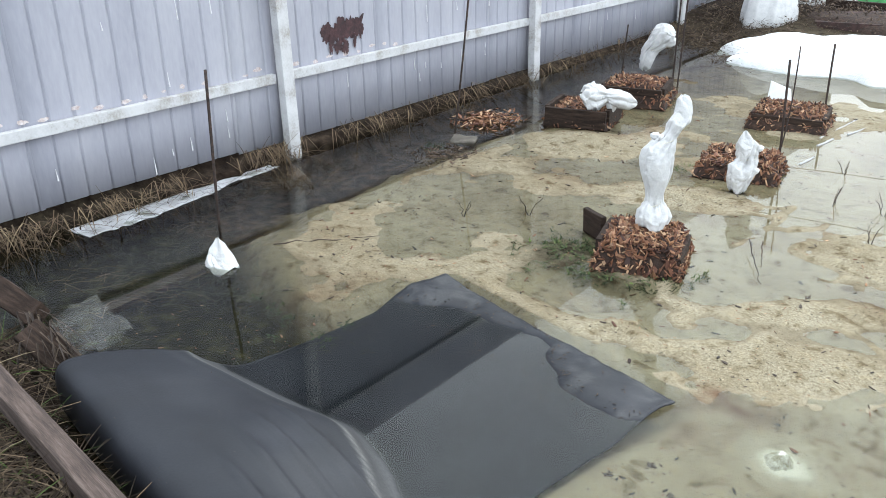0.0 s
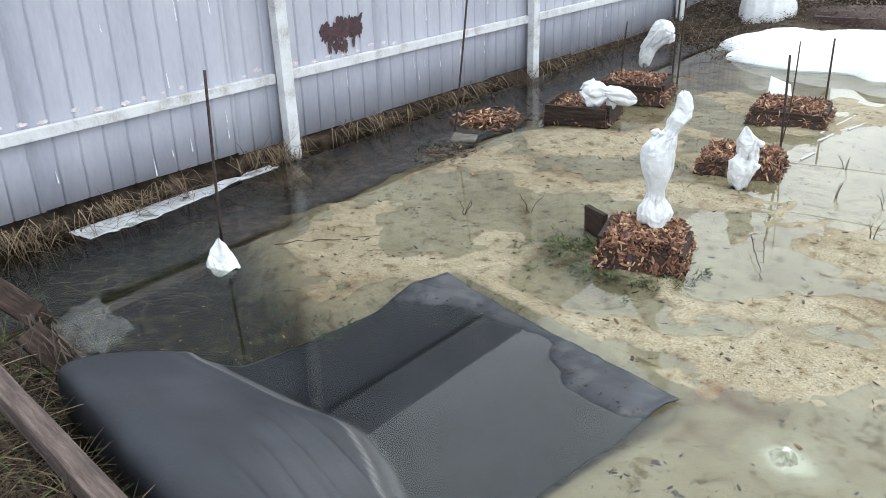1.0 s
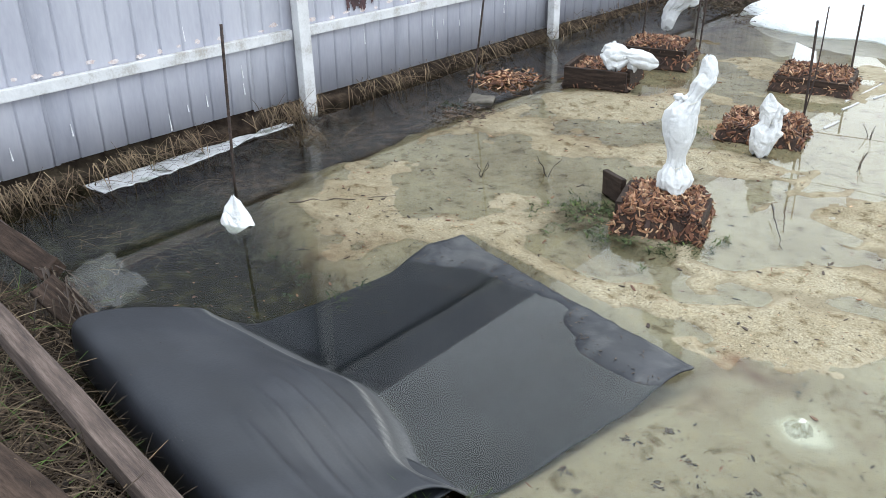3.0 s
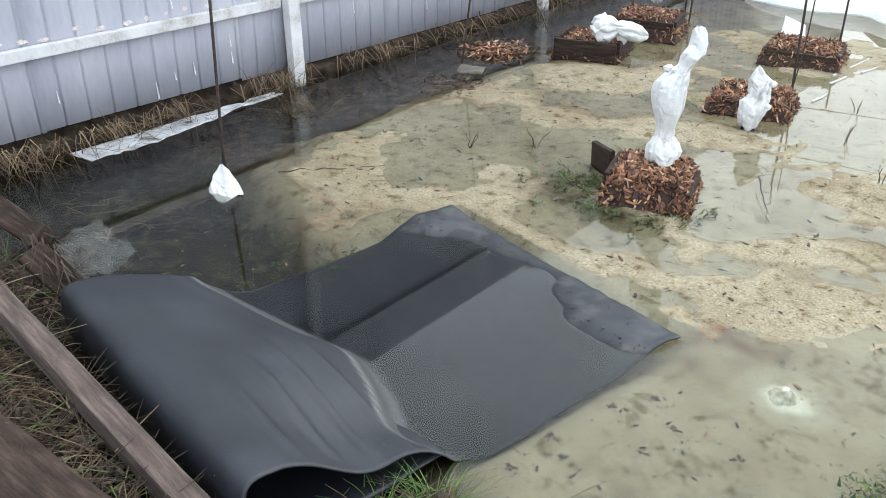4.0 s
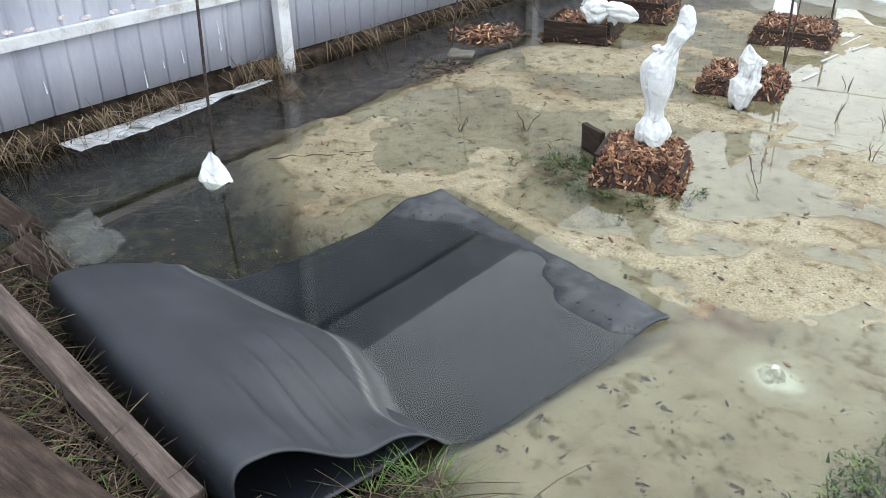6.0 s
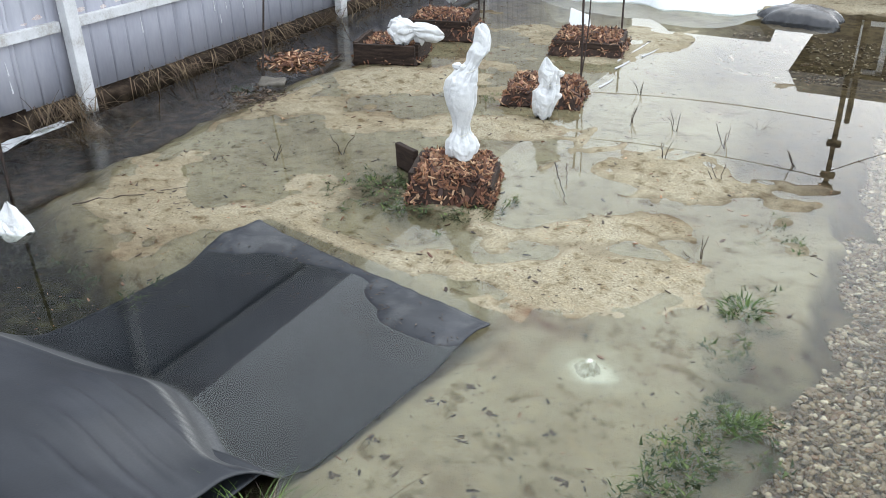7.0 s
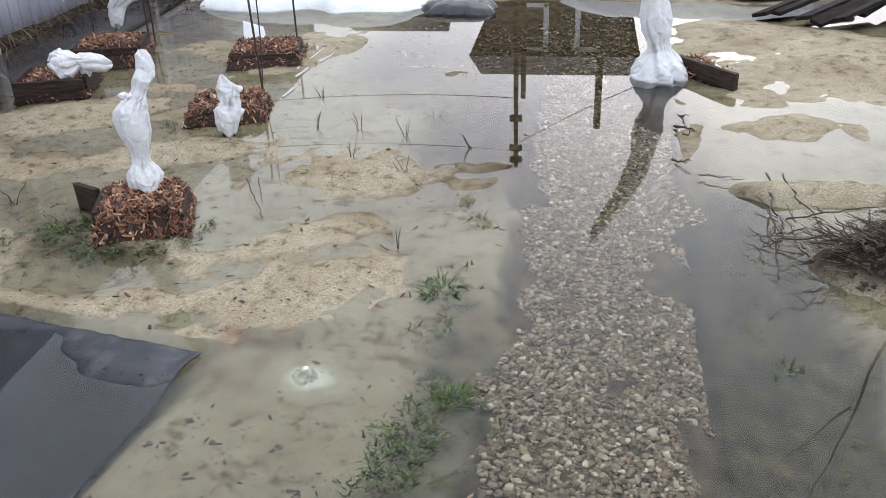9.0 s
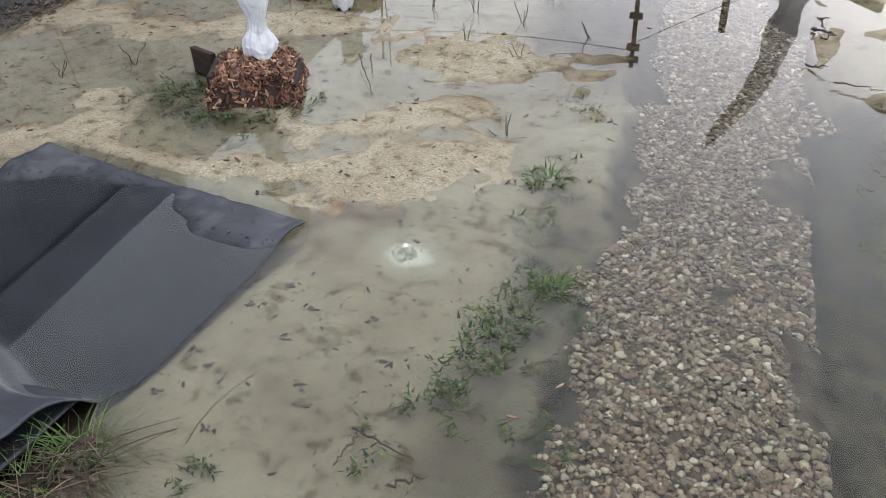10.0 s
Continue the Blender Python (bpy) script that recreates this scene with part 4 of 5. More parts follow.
w3 = wrapped("wrapped_shrub", (-2.87, 4.66, 0.2), [
    (0.0, 0, 0, 0.012, 0.012), (0.012, 0, 0, 0.05, 0.05), (0.05, 0.015, 0, 0.085, 0.075), (0.11, 0.01, 0, 0.08, 0.07), (0.145, 0, 0, 0.05, 0.05), (0.165, -0.005, 0, 0.032, 0.032), (0.19, 0, 0, 0.046, 0.045), (0.24, 0.005, 0, 0.06, 0.05), (0.295, 0.012, 0, 0.05, 0.04), (0.33, 0.02, 0, 0.022, 0.02), (0.338, 0.02, 0, 0.005, 0.005)],
    "bunched white cloth lying over a mulch box", "wrapped shrub", 3, (0.165,), tails=((0.17, 0.3, 0.09), (0.05, 3.0, 0.05)))
w3.matrix_basis = pose(-2.92, 4.75, 0.2, 0, 92, 19)
wrapped("cloth_bag", (-3.16, 6.17, 0.06), [
    (0.0, -0.075, -0.02, 0.012, 0.012), (0.02, -0.07, -0.02, 0.042, 0.035), (0.08, -0.06, -0.02, 0.058, 0.045), (0.15, -0.045, -0.01, 0.06, 0.05), (0.19, -0.01, 0, 0.08, 0.06), (0.24, 0.025, 0.015, 0.098, 0.075), (0.29, 0.045, 0.02, 0.095, 0.075), (0.33, 0.045, 0.02, 0.065, 0.055), (0.35, 0.035, 0.02, 0.012, 0.012)],
    "white cloth bag tied to a thin iron rod", "cloth bag", 5, (0.17,), 5, tails=((0.2, 0.4, 0.11),))
wrapped("cloth_bag", (-3.03, 2.0, -0.03), [
    (0.0, 0.02, 0, 0.05, 0.05), (0.02, 0.03, -0.01, 0.085, 0.06), (0.05, 0.015, 0, 0.07, 0.055), (0.085, -0.005, 0.01, 0.045, 0.04), (0.105, -0.01, 0.01, 0.022, 0.02), (0.125, -0.01, 0.01, 0.006, 0.006)],
    "crumpled white cloth lying in the water", "cloth bag", 8, folds=5)
wrapped("wrapped_tree", (0.645, 5.28, 0.0), [
    (-0.03, 0, 0, 0.17, 0.15), (0.02, 0, 0, 0.165, 0.15), (0.09, 0, 0, 0.125, 0.12), (0.16, -0.005, 0, 0.06, 0.06), (0.2, -0.015, 0, 0.055, 0.055), (0.27, -0.03, 0, 0.08, 0.075),
    (0.36, -0.045, 0, 0.088, 0.08), (0.45, -0.055, 0, 0.07, 0.065), (0.5, -0.06, 0, 0.055, 0.055), (0.6, -0.09, 0, 0.075, 0.07), (0.72, -0.13, 0, 0.068, 0.062), (0.85, -0.2, 0, 0.066, 0.06),
    (0.98, -0.28, 0, 0.052, 0.05), (1.06, -0.325, 0, 0.035, 0.03), (1.1, -0.345, 0, 0.008, 0.008)],
    "young leaning tree wrapped in white cloth, tied low", "wrapped tree", 12, (0.18, 0.5), folds=8)


# ---- iron rods ----
def iron_rod(at, top, r=0.006, bend=0.0):
    bm = bmesh.new()
    a, b = Vector((0, 0, -0.15)), Vector(top)
    pts = [a.lerp(b, t) + Vector((bend * math.sin(t * 3.1), 0.3 * bend * math.sin(t * 5), 0)) for t in np.linspace(0, 1, 9)]
    tube(bm, pts, r, 8)
    ob = part("iron_rod", bm, ROD, smooth=True)
    ob.matrix_basis = pose(at[0], at[1], 0)
    return tagged(ob, "thin rusty iron rod pushed into the ground", "iron rod", "iron rods")


iron_rod((-3.37, 2.24), (0.02, 0.03, 0.75), 0.007)
iron_rod((-3.47, 4.11), (0.1, 0.08, 0.98), 0.006, 0.004)
iron_rod((-3.45, 6.17), (0.03, 0.02, 0.38))
iron_rod((-2.96, 6.08), (0.02, 0.0, 0.7), 0.007)
iron_rod((-2.88, 6.0), (0.03, 0.0, 0.72), 0.007)
iron_rod((-1.66, 4.85), (-0.02, 0.0, 0.55), 0.007)
iron_rod((-1.68, 4.8), (0.03, 0.1, 0.62), 0.004, 0.02)
iron_rod((-1.82, 6.05), (0.0, 0.0, 0.43), 0.007)


# ---- old boards on the near bank ----
def board(a, b, w, h, mat, label, roll=0, rough=0.004):
    bm = bmesh.new()
    a, b = Vector(a), Vector(b)
    q = (b - a).to_track_quat("X", "Z").to_matrix().to_4x4()
    box(bm, ((b - a).length, w, h), None, 0.006, rough, 10)
    ob = part("board", bm, mat)
    ob.matrix_basis = Matrix.Translation((a + b) / 2) @ q @ Matrix.Rotation(radians(roll), 4, "X")
    return tagged(ob, label, "board", "old boards")


board((-2.9, 0.84, 0.24), (-1.37, 0.725, 0.12), 0.065, 0.07, PLANK_GREY, "weathered grey-brown timber rail propped over the bank")
board((-2.3, 0.43, 0.2), (-1.3, 0.5, 0.16), 0.22, 0.04, PLANK_DARK, "dark stained board beside the timber rail", 14)
board((-3.5, 1.06, 0.27), (-2.78, 1.1, 0.19), 0.085, 0.06, PLANK_DARK, "old brown board leaning at the water's edge", 38, 0.012)
# no real board: a sunken brown strip added for a dark line mirrored here
board((-3.15, 1.5, -0.08), (-3.13, 1.97, -0.05), 0.06, 0.03, PLANK_DARK, "sunken brown strip standing in for a dark reflection by the drowned grass", 8)
board((-2.72, 1.02, 0.2), (-2.5, 1.13, -0.02), 0.1, 0.03, PLANK_DARK, "broken dark red board end in the water", 30)


# ---- snow, black film, bags and the far corner ----
def heap(name, cx, cy, rx, ry, hgt, mat, label, category, seed, kind="", n=70, ragged=0.35, power=0.35, base=None):
    t = np.linspace(0, 2 * math.pi, n, endpoint=False)
    q = np.linspace(0, 1, 26)
    Q, T = np.meshgrid(q, t, indexing="ij")
    out = 1 + ragged * (fbm(np.cos(T) * 1.3 + seed, np.sin(T) * 1.3, 0.8, seed) * 2 + 0.4 * fbm(np.cos(T) * 4 + seed, np.sin(T) * 4, 0.8, seed))
    X, Y = cx + rx * out * Q * np.cos(T), cy + ry * out * Q * np.sin(T)
    Z = hgt * np.clip(1 - Q ** 2, 0, 1) ** power * (1 + 0.5 * fbm(X, Y, 0.7, seed)) + 0.02 * fbm(X, Y, 0.15, seed) - 0.08 * Q ** 8 + (max(0.0, ground_z(cx, cy)) - 0.02 if base is None else base)
    ob = link(name, grid_mesh(name, np.stack([X, Y, Z], -1), True), mat, smooth=True)
    return tagged(ob, label, category, kind=kind)


heap("snow_bank", -1.9, 7.48, 1.22, 0.66, 0.19, SNOW, "melting bank of white snow at the water's edge", "snow", 4, base=0.0, n=140)
heap("snow_bank", 1.3, 8.05, 1.5, 0.75, 0.16, SNOW, "low patch of old snow beyond the flood", "snow", 9)
heap("black_film", -0.72, 7.0, 0.3, 0.26, 0.1, FILM_BLACK, "crumpled black plastic film at the snow's edge", "plastic film", 3, ragged=0.6)
heap("white_sack", -3.16, 8.4, 0.25, 0.3, 0.38, CLOTH, "full white sack lying on soil", "sack", 6, power=0.5, ragged=0.2)
heap("white_sack", -3.05, 9.45, 0.3, 0.3, 0.3, CLOTH, "full white sack lying on soil", "sack", 7, power=0.5)
heap("green_sheet", -2.6, 9.85, 0.42, 0.35, 0.28, BAG_GREEN, "bright green plastic cover over a bed", "plastic cover", 5, power=0.5)
heap("soil_heap", -2.1, 8.75, 1.0, 0.4, 0.14, ROUGH_SOIL, "dark soil heap with dead leaves", "soil heap", 2)
board((-2.9, 9.15, 0.16), (-0.6, 9.3, 0.16), 0.04, 0.18, PLANK_DARK, "dark board edging a raised bed")
board((-3.0, 9.95, 0.14), (-0.4, 9.8, 0.14), 0.04, 0.2, PLANK_DARK, "dark board edging a raised bed")
RED_BOARD = rough_mat("dark_red_board", [(0.015, 0.007, 0.006), (0.035, 0.015, 0.013), (0.07, 0.036, 0.031)], 12.0, 0.75, 0.6, 70.0)
board((-2.82, 8.62, 0.15), (-2.2, 8.88, 0.17), 0.34, 0.035, RED_BOARD, "wet dark red board lying over a raised bed", 8)
board((-2.7, 8.36, 0.1), (-1.5, 8.62, 0.1), 0.03, 0.14, RED_BOARD, "dark red board edging a raised bed")
# brush, leaves and debris in the corner by the fence
ms, mt = [], []
gb = np.random.default_rng(5)
xs, ys = gb.normal(-3.35, 0.38, 4600), gb.normal(8.2, 0.5, 4600)
for x, y, z in zip(xs, ys, np.maximum(0.0, zones(xs, ys)[0])):
    if x < -3.95:
        continue
    stem = gb.random() < 0.5
    ln = gb.uniform(0.06, 0.2) if stem else gb.uniform(0.012, 0.038)
    (ms if stem else mt).append(mat4(x, y, z + gb.uniform(0, 0.05), gb.normal(0, 0.5), gb.uniform(0.8, 1.6) if stem else gb.normal(0, 0.4), gb.uniform(0, 6.3), ln, ln * 0.8, ln))
ob = link("corner_brush", many("corner_brush", BLADES, ms), STRAW)
tagged(ob, "tangled dead stems heaped by the fence end", "brush", kind="stuff")
DEAD = island_mat("dead_leaves", [(0.012, 0.008, 0.006), (0.04, 0.026, 0.017), (0.08, 0.053, 0.035), (0.14, 0.1, 0.07), (0.03, 0.019, 0.013)], 0.85)
ob = link("corner_leaves", many("corner_leaves", CHIPS, mt), DEAD)
tagged(ob, "brown dead leaves and bark by the fence end", "leaves", kind="stuff")
ms = []
xs, ys = gb.uniform(-3.0, -0.6, 3000), gb.normal(8.9, 0.3, 3000)
for x, y, z in zip(xs, ys, zones(xs, ys)[0]):
    ln = gb.uniform(0.012, 0.04)
    ms.append(mat4(x, y, z + gb.uniform(0.0, 0.14), gb.normal(0, 0.5), gb.normal(0, 0.5), gb.uniform(0, 6.3), ln, ln * 0.8, ln))
ob = link("bed_litter", many("bed_litter", CHIPS, ms), DEAD)
tagged(ob, "dead leaves and bark over the raised beds", "leaves", kind="stuff")
# white laths afloat beside the mulch boxes
for a, b in (((-1.606, 5.34, 0.003), (-1.548, 6.0, 0.003)), ((-1.566, 5.17, 0.003), (-1.539, 5.37, 0.003)), ((-1.526, 4.78, 0.003), (-1.507, 4.96, 0.003)), ((-1.5, 5.5, 0.003), (-1.45, 5.75, 0.003))):
    lath = board(a, b, 0.011, 0.005, PAINT_WHITE, "thin white lath afloat on the water", 0, 0.002)
    lath.name = "lath"
    tagged(lath, category="lath", group="white laths")
# white sheet standing behind a mulch box
su, sv = np.meshgrid(np.linspace(-1, 1, 22), np.linspace(0, 1, 16))
sx = 0.085 * su * (1 - 0.2 * sv)
wm = grid_mesh("white_sheet", np.stack([-2.12 + 0.9 * sx - 0.02 * sv, 6.02 + 0.45 * sx + 0.05 * sv, -0.03 + 0.14 * sv * (1 - 0.2 * su) + 0.01 * fbm(su, sv, 0.5, 3)], -1))
WHITE_FILM = rough_mat("white_film", [(0.55, 0.56, 0.57), (0.7, 0.71, 0.72)], 10, 0.4, 0.2)
ws = link("white_sheet", wm, WHITE_FILM, smooth=True)
ws.modifiers.new("thickness", "SOLIDIFY").thickness = 0.003
tagged(ws, "white plastic sheet standing behind a mulch box", "plastic sheet")
# pile of dark planks
BLACK_WOOD = rough_mat("black_rotten_board", [(0.006, 0.005, 0.005), (0.014, 0.011, 0.01), (0.03, 0.023, 0.02)], 9.0, 0.85, 0.6, 70.0, 0.2, stretch=(1, 8, 8), spec=0.1)
rp = random.Random(8)
for k in range(15):
    x, y = 1.5 + 0.1 * k + rp.uniform(-0.14, 0.14), 6.75 + rp.uniform(-0.15, 0.25)
    a = rp.uniform(-0.9, 0.9)
    board((x, y - 0.35, 0.04 + 0.012 * k), (x + 0.8 * math.cos(a), y + 0.5 + 0.4 * math.sin(a), 0.12 + 0.02 * k), rp.uniform(0.06, 0.14), 0.03, BLACK_WOOD, "dark wet plank thrown on a pile", rp.uniform(-20, 20))
board((-1.97, 3.28, 0.05), (-1.83, 3.21, 0.055), 0.028, 0.12, PLANK_DARK, "short dark board end leaning by the mulch box")
# boards beside the wrapped tree
board((0.76, 5.42, 0.03), (1.05, 5.02, 0.04), 0.035, 0.12, PLANK_DARK, "dark board edging the wrapped tree's bed")
board((0.55, 5.5, 0.02), (0.8, 5.46, 0.03), 0.03, 0.1, PLANK_DARK, "dark board edging the wrapped tree's bed")

ms = []
for _ in range(420):
    x, y = gb.normal(0.86, 0.09), gb.normal(5.42, 0.1)
    ln = gb.uniform(0.02, 0.055)
    ms.append(mat4(x, y, 0.07 * math.exp(-((x - 0.86) / 0.12) ** 2 - ((y - 5.42) / 0.13) ** 2) + gb.uniform(-0.01, 0.012), gb.normal(0, 0.4), gb.normal(0, 0.4), gb.uniform(0, 6.3), ln, ln * 0.45, ln))
tagged(link("bark_patch", many("bark_patch", CHIPS, ms), CHIP), "wet bark chips heaped behind a dark board", "bark chips", kind="stuff")

# torn white film afloat along the fence foot
su, sv = np.meshgrid(np.linspace(0, 1, 150), np.linspace(0, 1, 16))
back = -3.895 + 0.03 * fbm(su, 0 * su, 0.06, 5)
wide = 0.165 - 0.05 * su + 0.07 * fbm(su, 0 * su, 0.12, 8) - 0.06 * ss(0.55, 0.75, su)
sy = 1.76 + 1.22 * su
strip = grid_mesh("white_film", np.stack([back + wide * sv, sy + 0.02 * sv, 0.004 - 0.03 * np.maximum(0, fbm(su * 1.2, sv * 0.2, 0.09, 12) - 0.02 + 0.2 * ss(0.5, 1.0, su)) + 0.004 * fbm(su, sv, 0.05, 3)], -1))
ob = link("white_film", strip, rough_mat("white_plastic", [(0.3, 0.3, 0.31), (0.42, 0.43, 0.45), (0.5, 0.51, 0.53)], 9.0, 0.35, 0.2), smooth=True)
ob.modifiers.new("thickness", "SOLIDIFY").thickness = 0.002
tagged(ob, "torn white plastic film afloat at the fence foot", "plastic film")

# pale cone of washed-up sand, and clods sunk in the water
heap("pale_sand_cone", -0.625, 2.2, 0.06, 0.05, 0.05, rough_mat("pale_silt", [(0.3, 0.28, 0.2), (0.5, 0.49, 0.42), (0.68, 0.68, 0.62)], 60, 0.8, 0.5), "small pale cone of washed sand in water", "sand cone", 8, power=2.0, ragged=0.7, base=ground_z(-0.63, 2.2) - 0.008)

# clear film in the water
u, v = np.meshgrid(np.linspace(-1, 1, 60), np.linspace(-1, 1, 60))
rr = 1 + 0.2 * fbm(u, v, 0.6, 2)
fm = grid_mesh("clear_film", np.stack([-2.93 + 0.19 * u * rr - 0.03 * v, 1.33 + 0.12 * v * rr - 0.03 * u, 0.01 + 0.07 * fbm(u, v, 0.6, 4) + 0.02 * fbm(u, v, 0.25, 6)], -1))
tagged(link("clear_film", fm, FILM, smooth=True), "crumpled clear plastic film lying in water", "plastic film")


# ---- grass, straw and weeds ----
gr = np.random.default_rng(21)


def strewn(name, mat, templates, spots, label, category, kind="stuff"):
    ob = link(name, many(name, templates, spots), mat)
    return tagged(ob, label, category, kind=kind)


# dry straw that hangs out under the fence
ms = []
for _ in range(4200):
    y = gr.uniform(0.9, 9.0)
    dens = float(fbm(np.array(y), np.array(0.3), 0.35, 3))
    if gr.random() > (0.6 + 2.4 * dens) * (1.0 if y < 3.2 else 0.3):
        continue
    ln = gr.uniform(0.07, 0.23)
    if gr.random() < 0.6:
        ms.append(mat4(gr.normal(-3.95, 0.025), y, gr.uniform(0.05, 0.1), 0, gr.uniform(1.5, 2.5), gr.normal(0.0, 0.7), ln, ln * 0.9, ln))
    else:
        ms.append(mat4(gr.normal(-3.88, 0.05), y, gr.uniform(0.0, 0.04), 0, gr.uniform(0.4, 1.5), gr.normal(-0.1, 0.9), ln, ln * 0.9, ln))
strewn("dry_straw", STRAW_RUST, BLADES, ms, "matted dry straw along the fence foot", "straw")
for k, (x, y) in enumerate(((-3.5, 2.97), (-3.62, 2.86), (-3.75, 5.5), (-3.8, 5.95), (-3.8, 4.6))):
    tuft("straw_tuft", (x, y, max(-0.02, ground_z(x, y))), 0.085, 80, 0.15, STRAW_RUST, "clump of bent dry straw in shallow water", "straw tuft", 1.02, "straw tufts", k)
ms = []
for _ in range(420):
    y = gr.uniform(1.5, 3.3)
    x = gr.normal(-3.76, 0.09)
    ln = gr.uniform(0.05, 0.15)
    ms.append(mat4(x, y, gr.uniform(-0.01, 0.012), 0, gr.uniform(0.7, 1.7), gr.normal(0.3, 1.2), ln, ln * 0.8, ln))
strewn("film_stems", TWIG, BLADES, ms, "dark dead stems sticking through the white film", "stems")
ms = []
for _ in range(900):
    x, y = gr.uniform(-3.7, -2.9), gr.uniform(1.4, 3.6)
    if fbm(np.array(x), np.array(y), 0.3, 77) < 0.03:
        continue
    ln = gr.uniform(0.05, 0.14)
    ms.append(mat4(x, y, gr.uniform(-0.02, 0.002), 0, gr.uniform(1.3, 1.7), gr.normal(2.4, 1.0), ln, ln * 0.6, ln))
strewn("floating_straw", STRAW_RUST, BLADES, ms, "limp straw floating over the dark water", "straw")
# drowned grass over the dark bottoms
ms = []
xs, ys = gr.uniform(-3.85, -1.9, 30000), gr.uniform(1.1, 6.4, 30000)
hh, mud, moss, soil = zones(xs, ys)
clump = ss(0.0, 0.12, fbm(xs, ys, 0.28, 88))
chance = clump * np.maximum(0.6 * mud * (0.5 + 3 * np.maximum(0, fbm(xs, ys, 0.5, 2))), moss)
for i in np.nonzero((gr.random(30000) < chance) & (hh < -0.02))[0][:5500]:
    ln = gr.uniform(0.05, 0.13)
    ms.append(mat4(xs[i], ys[i], min(-0.004, hh[i] + gr.uniform(0.03, 0.13)), 0, gr.uniform(1.35, 1.75), gr.normal(2.6, 0.9), ln, ln * 0.7, ln))
strewn("drowned_grass", DROWNED, BLADES, ms, "dark drowned grass under the water", "grass")
# straw and grass on the near bank
ms, ms2 = [], []
xs, ys = gr.uniform(-3.0, -0.7, 14000), gr.uniform(0.35, 1.3, 14000)
hh, mud, moss, soil = zones(xs, ys)
mu, mv = (xs - MAT_AT[0]) * MAT_B[0] + (ys - MAT_AT[1]) * MAT_B[1], (xs - MAT_AT[0]) * MAT_A[0] + (ys - MAT_AT[1]) * MAT_A[1]
open_bank = (mu < -0.1) | (mu > 1.3) | (mv > 1.62)
for i in np.nonzero(((soil > 0.5) | (gr.random(14000) < 0.02)) & open_bank)[0][:5200]:
    ln = gr.uniform(0.06, 0.22)
    m = mat4(xs[i], ys[i], hh[i] + gr.uniform(0, 0.02), 0, gr.uniform(0.8, 1.6), gr.uniform(0, 6.3), ln, ln * 0.6, ln)
    (ms2 if gr.random() < 0.07 else ms).append(m)
leaf = [mat4(xs[i], ys[i], hh[i] + gr.uniform(0.0, 0.02), gr.normal(0, 0.5), gr.normal(0, 0.5), gr.uniform(0, 6.3), 0.045 * gr.uniform(0.4, 1.1), 0.035 * gr.uniform(0.4, 1.1), 0.04) for i in np.nonzero((soil > 0.5) & open_bank)[0][-1500:]]
strewn("bank_leaves", DEAD, CHIPS, leaf, "rotting brown leaves on the near bank", "leaves")
strewn("bank_straw", STRAW, BLADES, ms, "trampled dry straw on the near bank", "straw")
ms = []
for _ in range(150):
    x, y = gr.uniform(-2.9, -1.5), 0.74 + gr.normal(0, 0.05)
    y += 0.14 * (-1.5 - x) / 1.4
    if (x - MAT_AT[0]) * MAT_A[0] + (y - MAT_AT[1]) * MAT_A[1] < 1.62 or y > 0.84:
        continue
    ln = gr.uniform(0.1, 0.24)
    ms.append(mat4(x, y, 0.1 + gr.uniform(0, 0.06), 0, gr.uniform(1.1, 1.65), gr.normal(2.6, 0.8), ln, ln * 0.6, ln))
strewn("long_straw", STRAW_PALE, BLADES, ms, "long pale straw lying on the near bank", "straw")
ms = []
for _ in range(130):
    t = gr.random()
    x, y, z = -2.78 + 0.25 * t + gr.normal(0, 0.025), 1.06 + 0.03 * t + gr.normal(0, 0.025), 0.25 - 0.16 * t
    ln = gr.uniform(0.08, 0.22)
    ms.append(mat4(x, y, z, 0, gr.uniform(1.9, 3.0), gr.normal(0.3, 0.8), ln, ln, ln))
strewn("dead_vine", TWIG, BLADES, ms, "dark dead vine hanging from the old board", "vine")
strewn("bank_grass", GREEN, BLADES, ms2, "sparse green grass among the straw", "grass")
# green tufts
TUFTS = [(-1.1, 1.2, 0.06, 70, 0.12), (-1.16, 1.08, 0.07, 60, 0.12), (-1.24, 0.96, 0.05, 36, 0.1), (-1.0, 1.15, 0.05, 26, 0.08), (-0.15, 2.1, 0.06, 110, 0.08), (-0.27, 2.73, 0.09, 130, 0.08), (-0.2, 2.66, 0.06, 50, 0.07),
         (-0.28, 3.36, 0.07, 40, 0.09), (-3.4, 3.86, 0.06, 90, 0.12), (-1.42, 2.94, 0.07, 110, 0.1), (-1.36, 3.02, 0.05, 60, 0.09), (-1.97, 4.36, 0.08, 90, 0.09), (-1.45, 4.46, 0.05, 50, 0.07), (-0.25, 2.4, 0.08, 60, 0.06), (-1.88, 3.03, 0.11, 150, 0.08), (-1.98, 3.18, 0.08, 80, 0.07), (-1.46, 3.05, 0.05, 70, 0.1), (-0.22, 2.2, 0.05, 60, 0.08), (-2.0, 0.95, 0.04, 40, 0.06)]
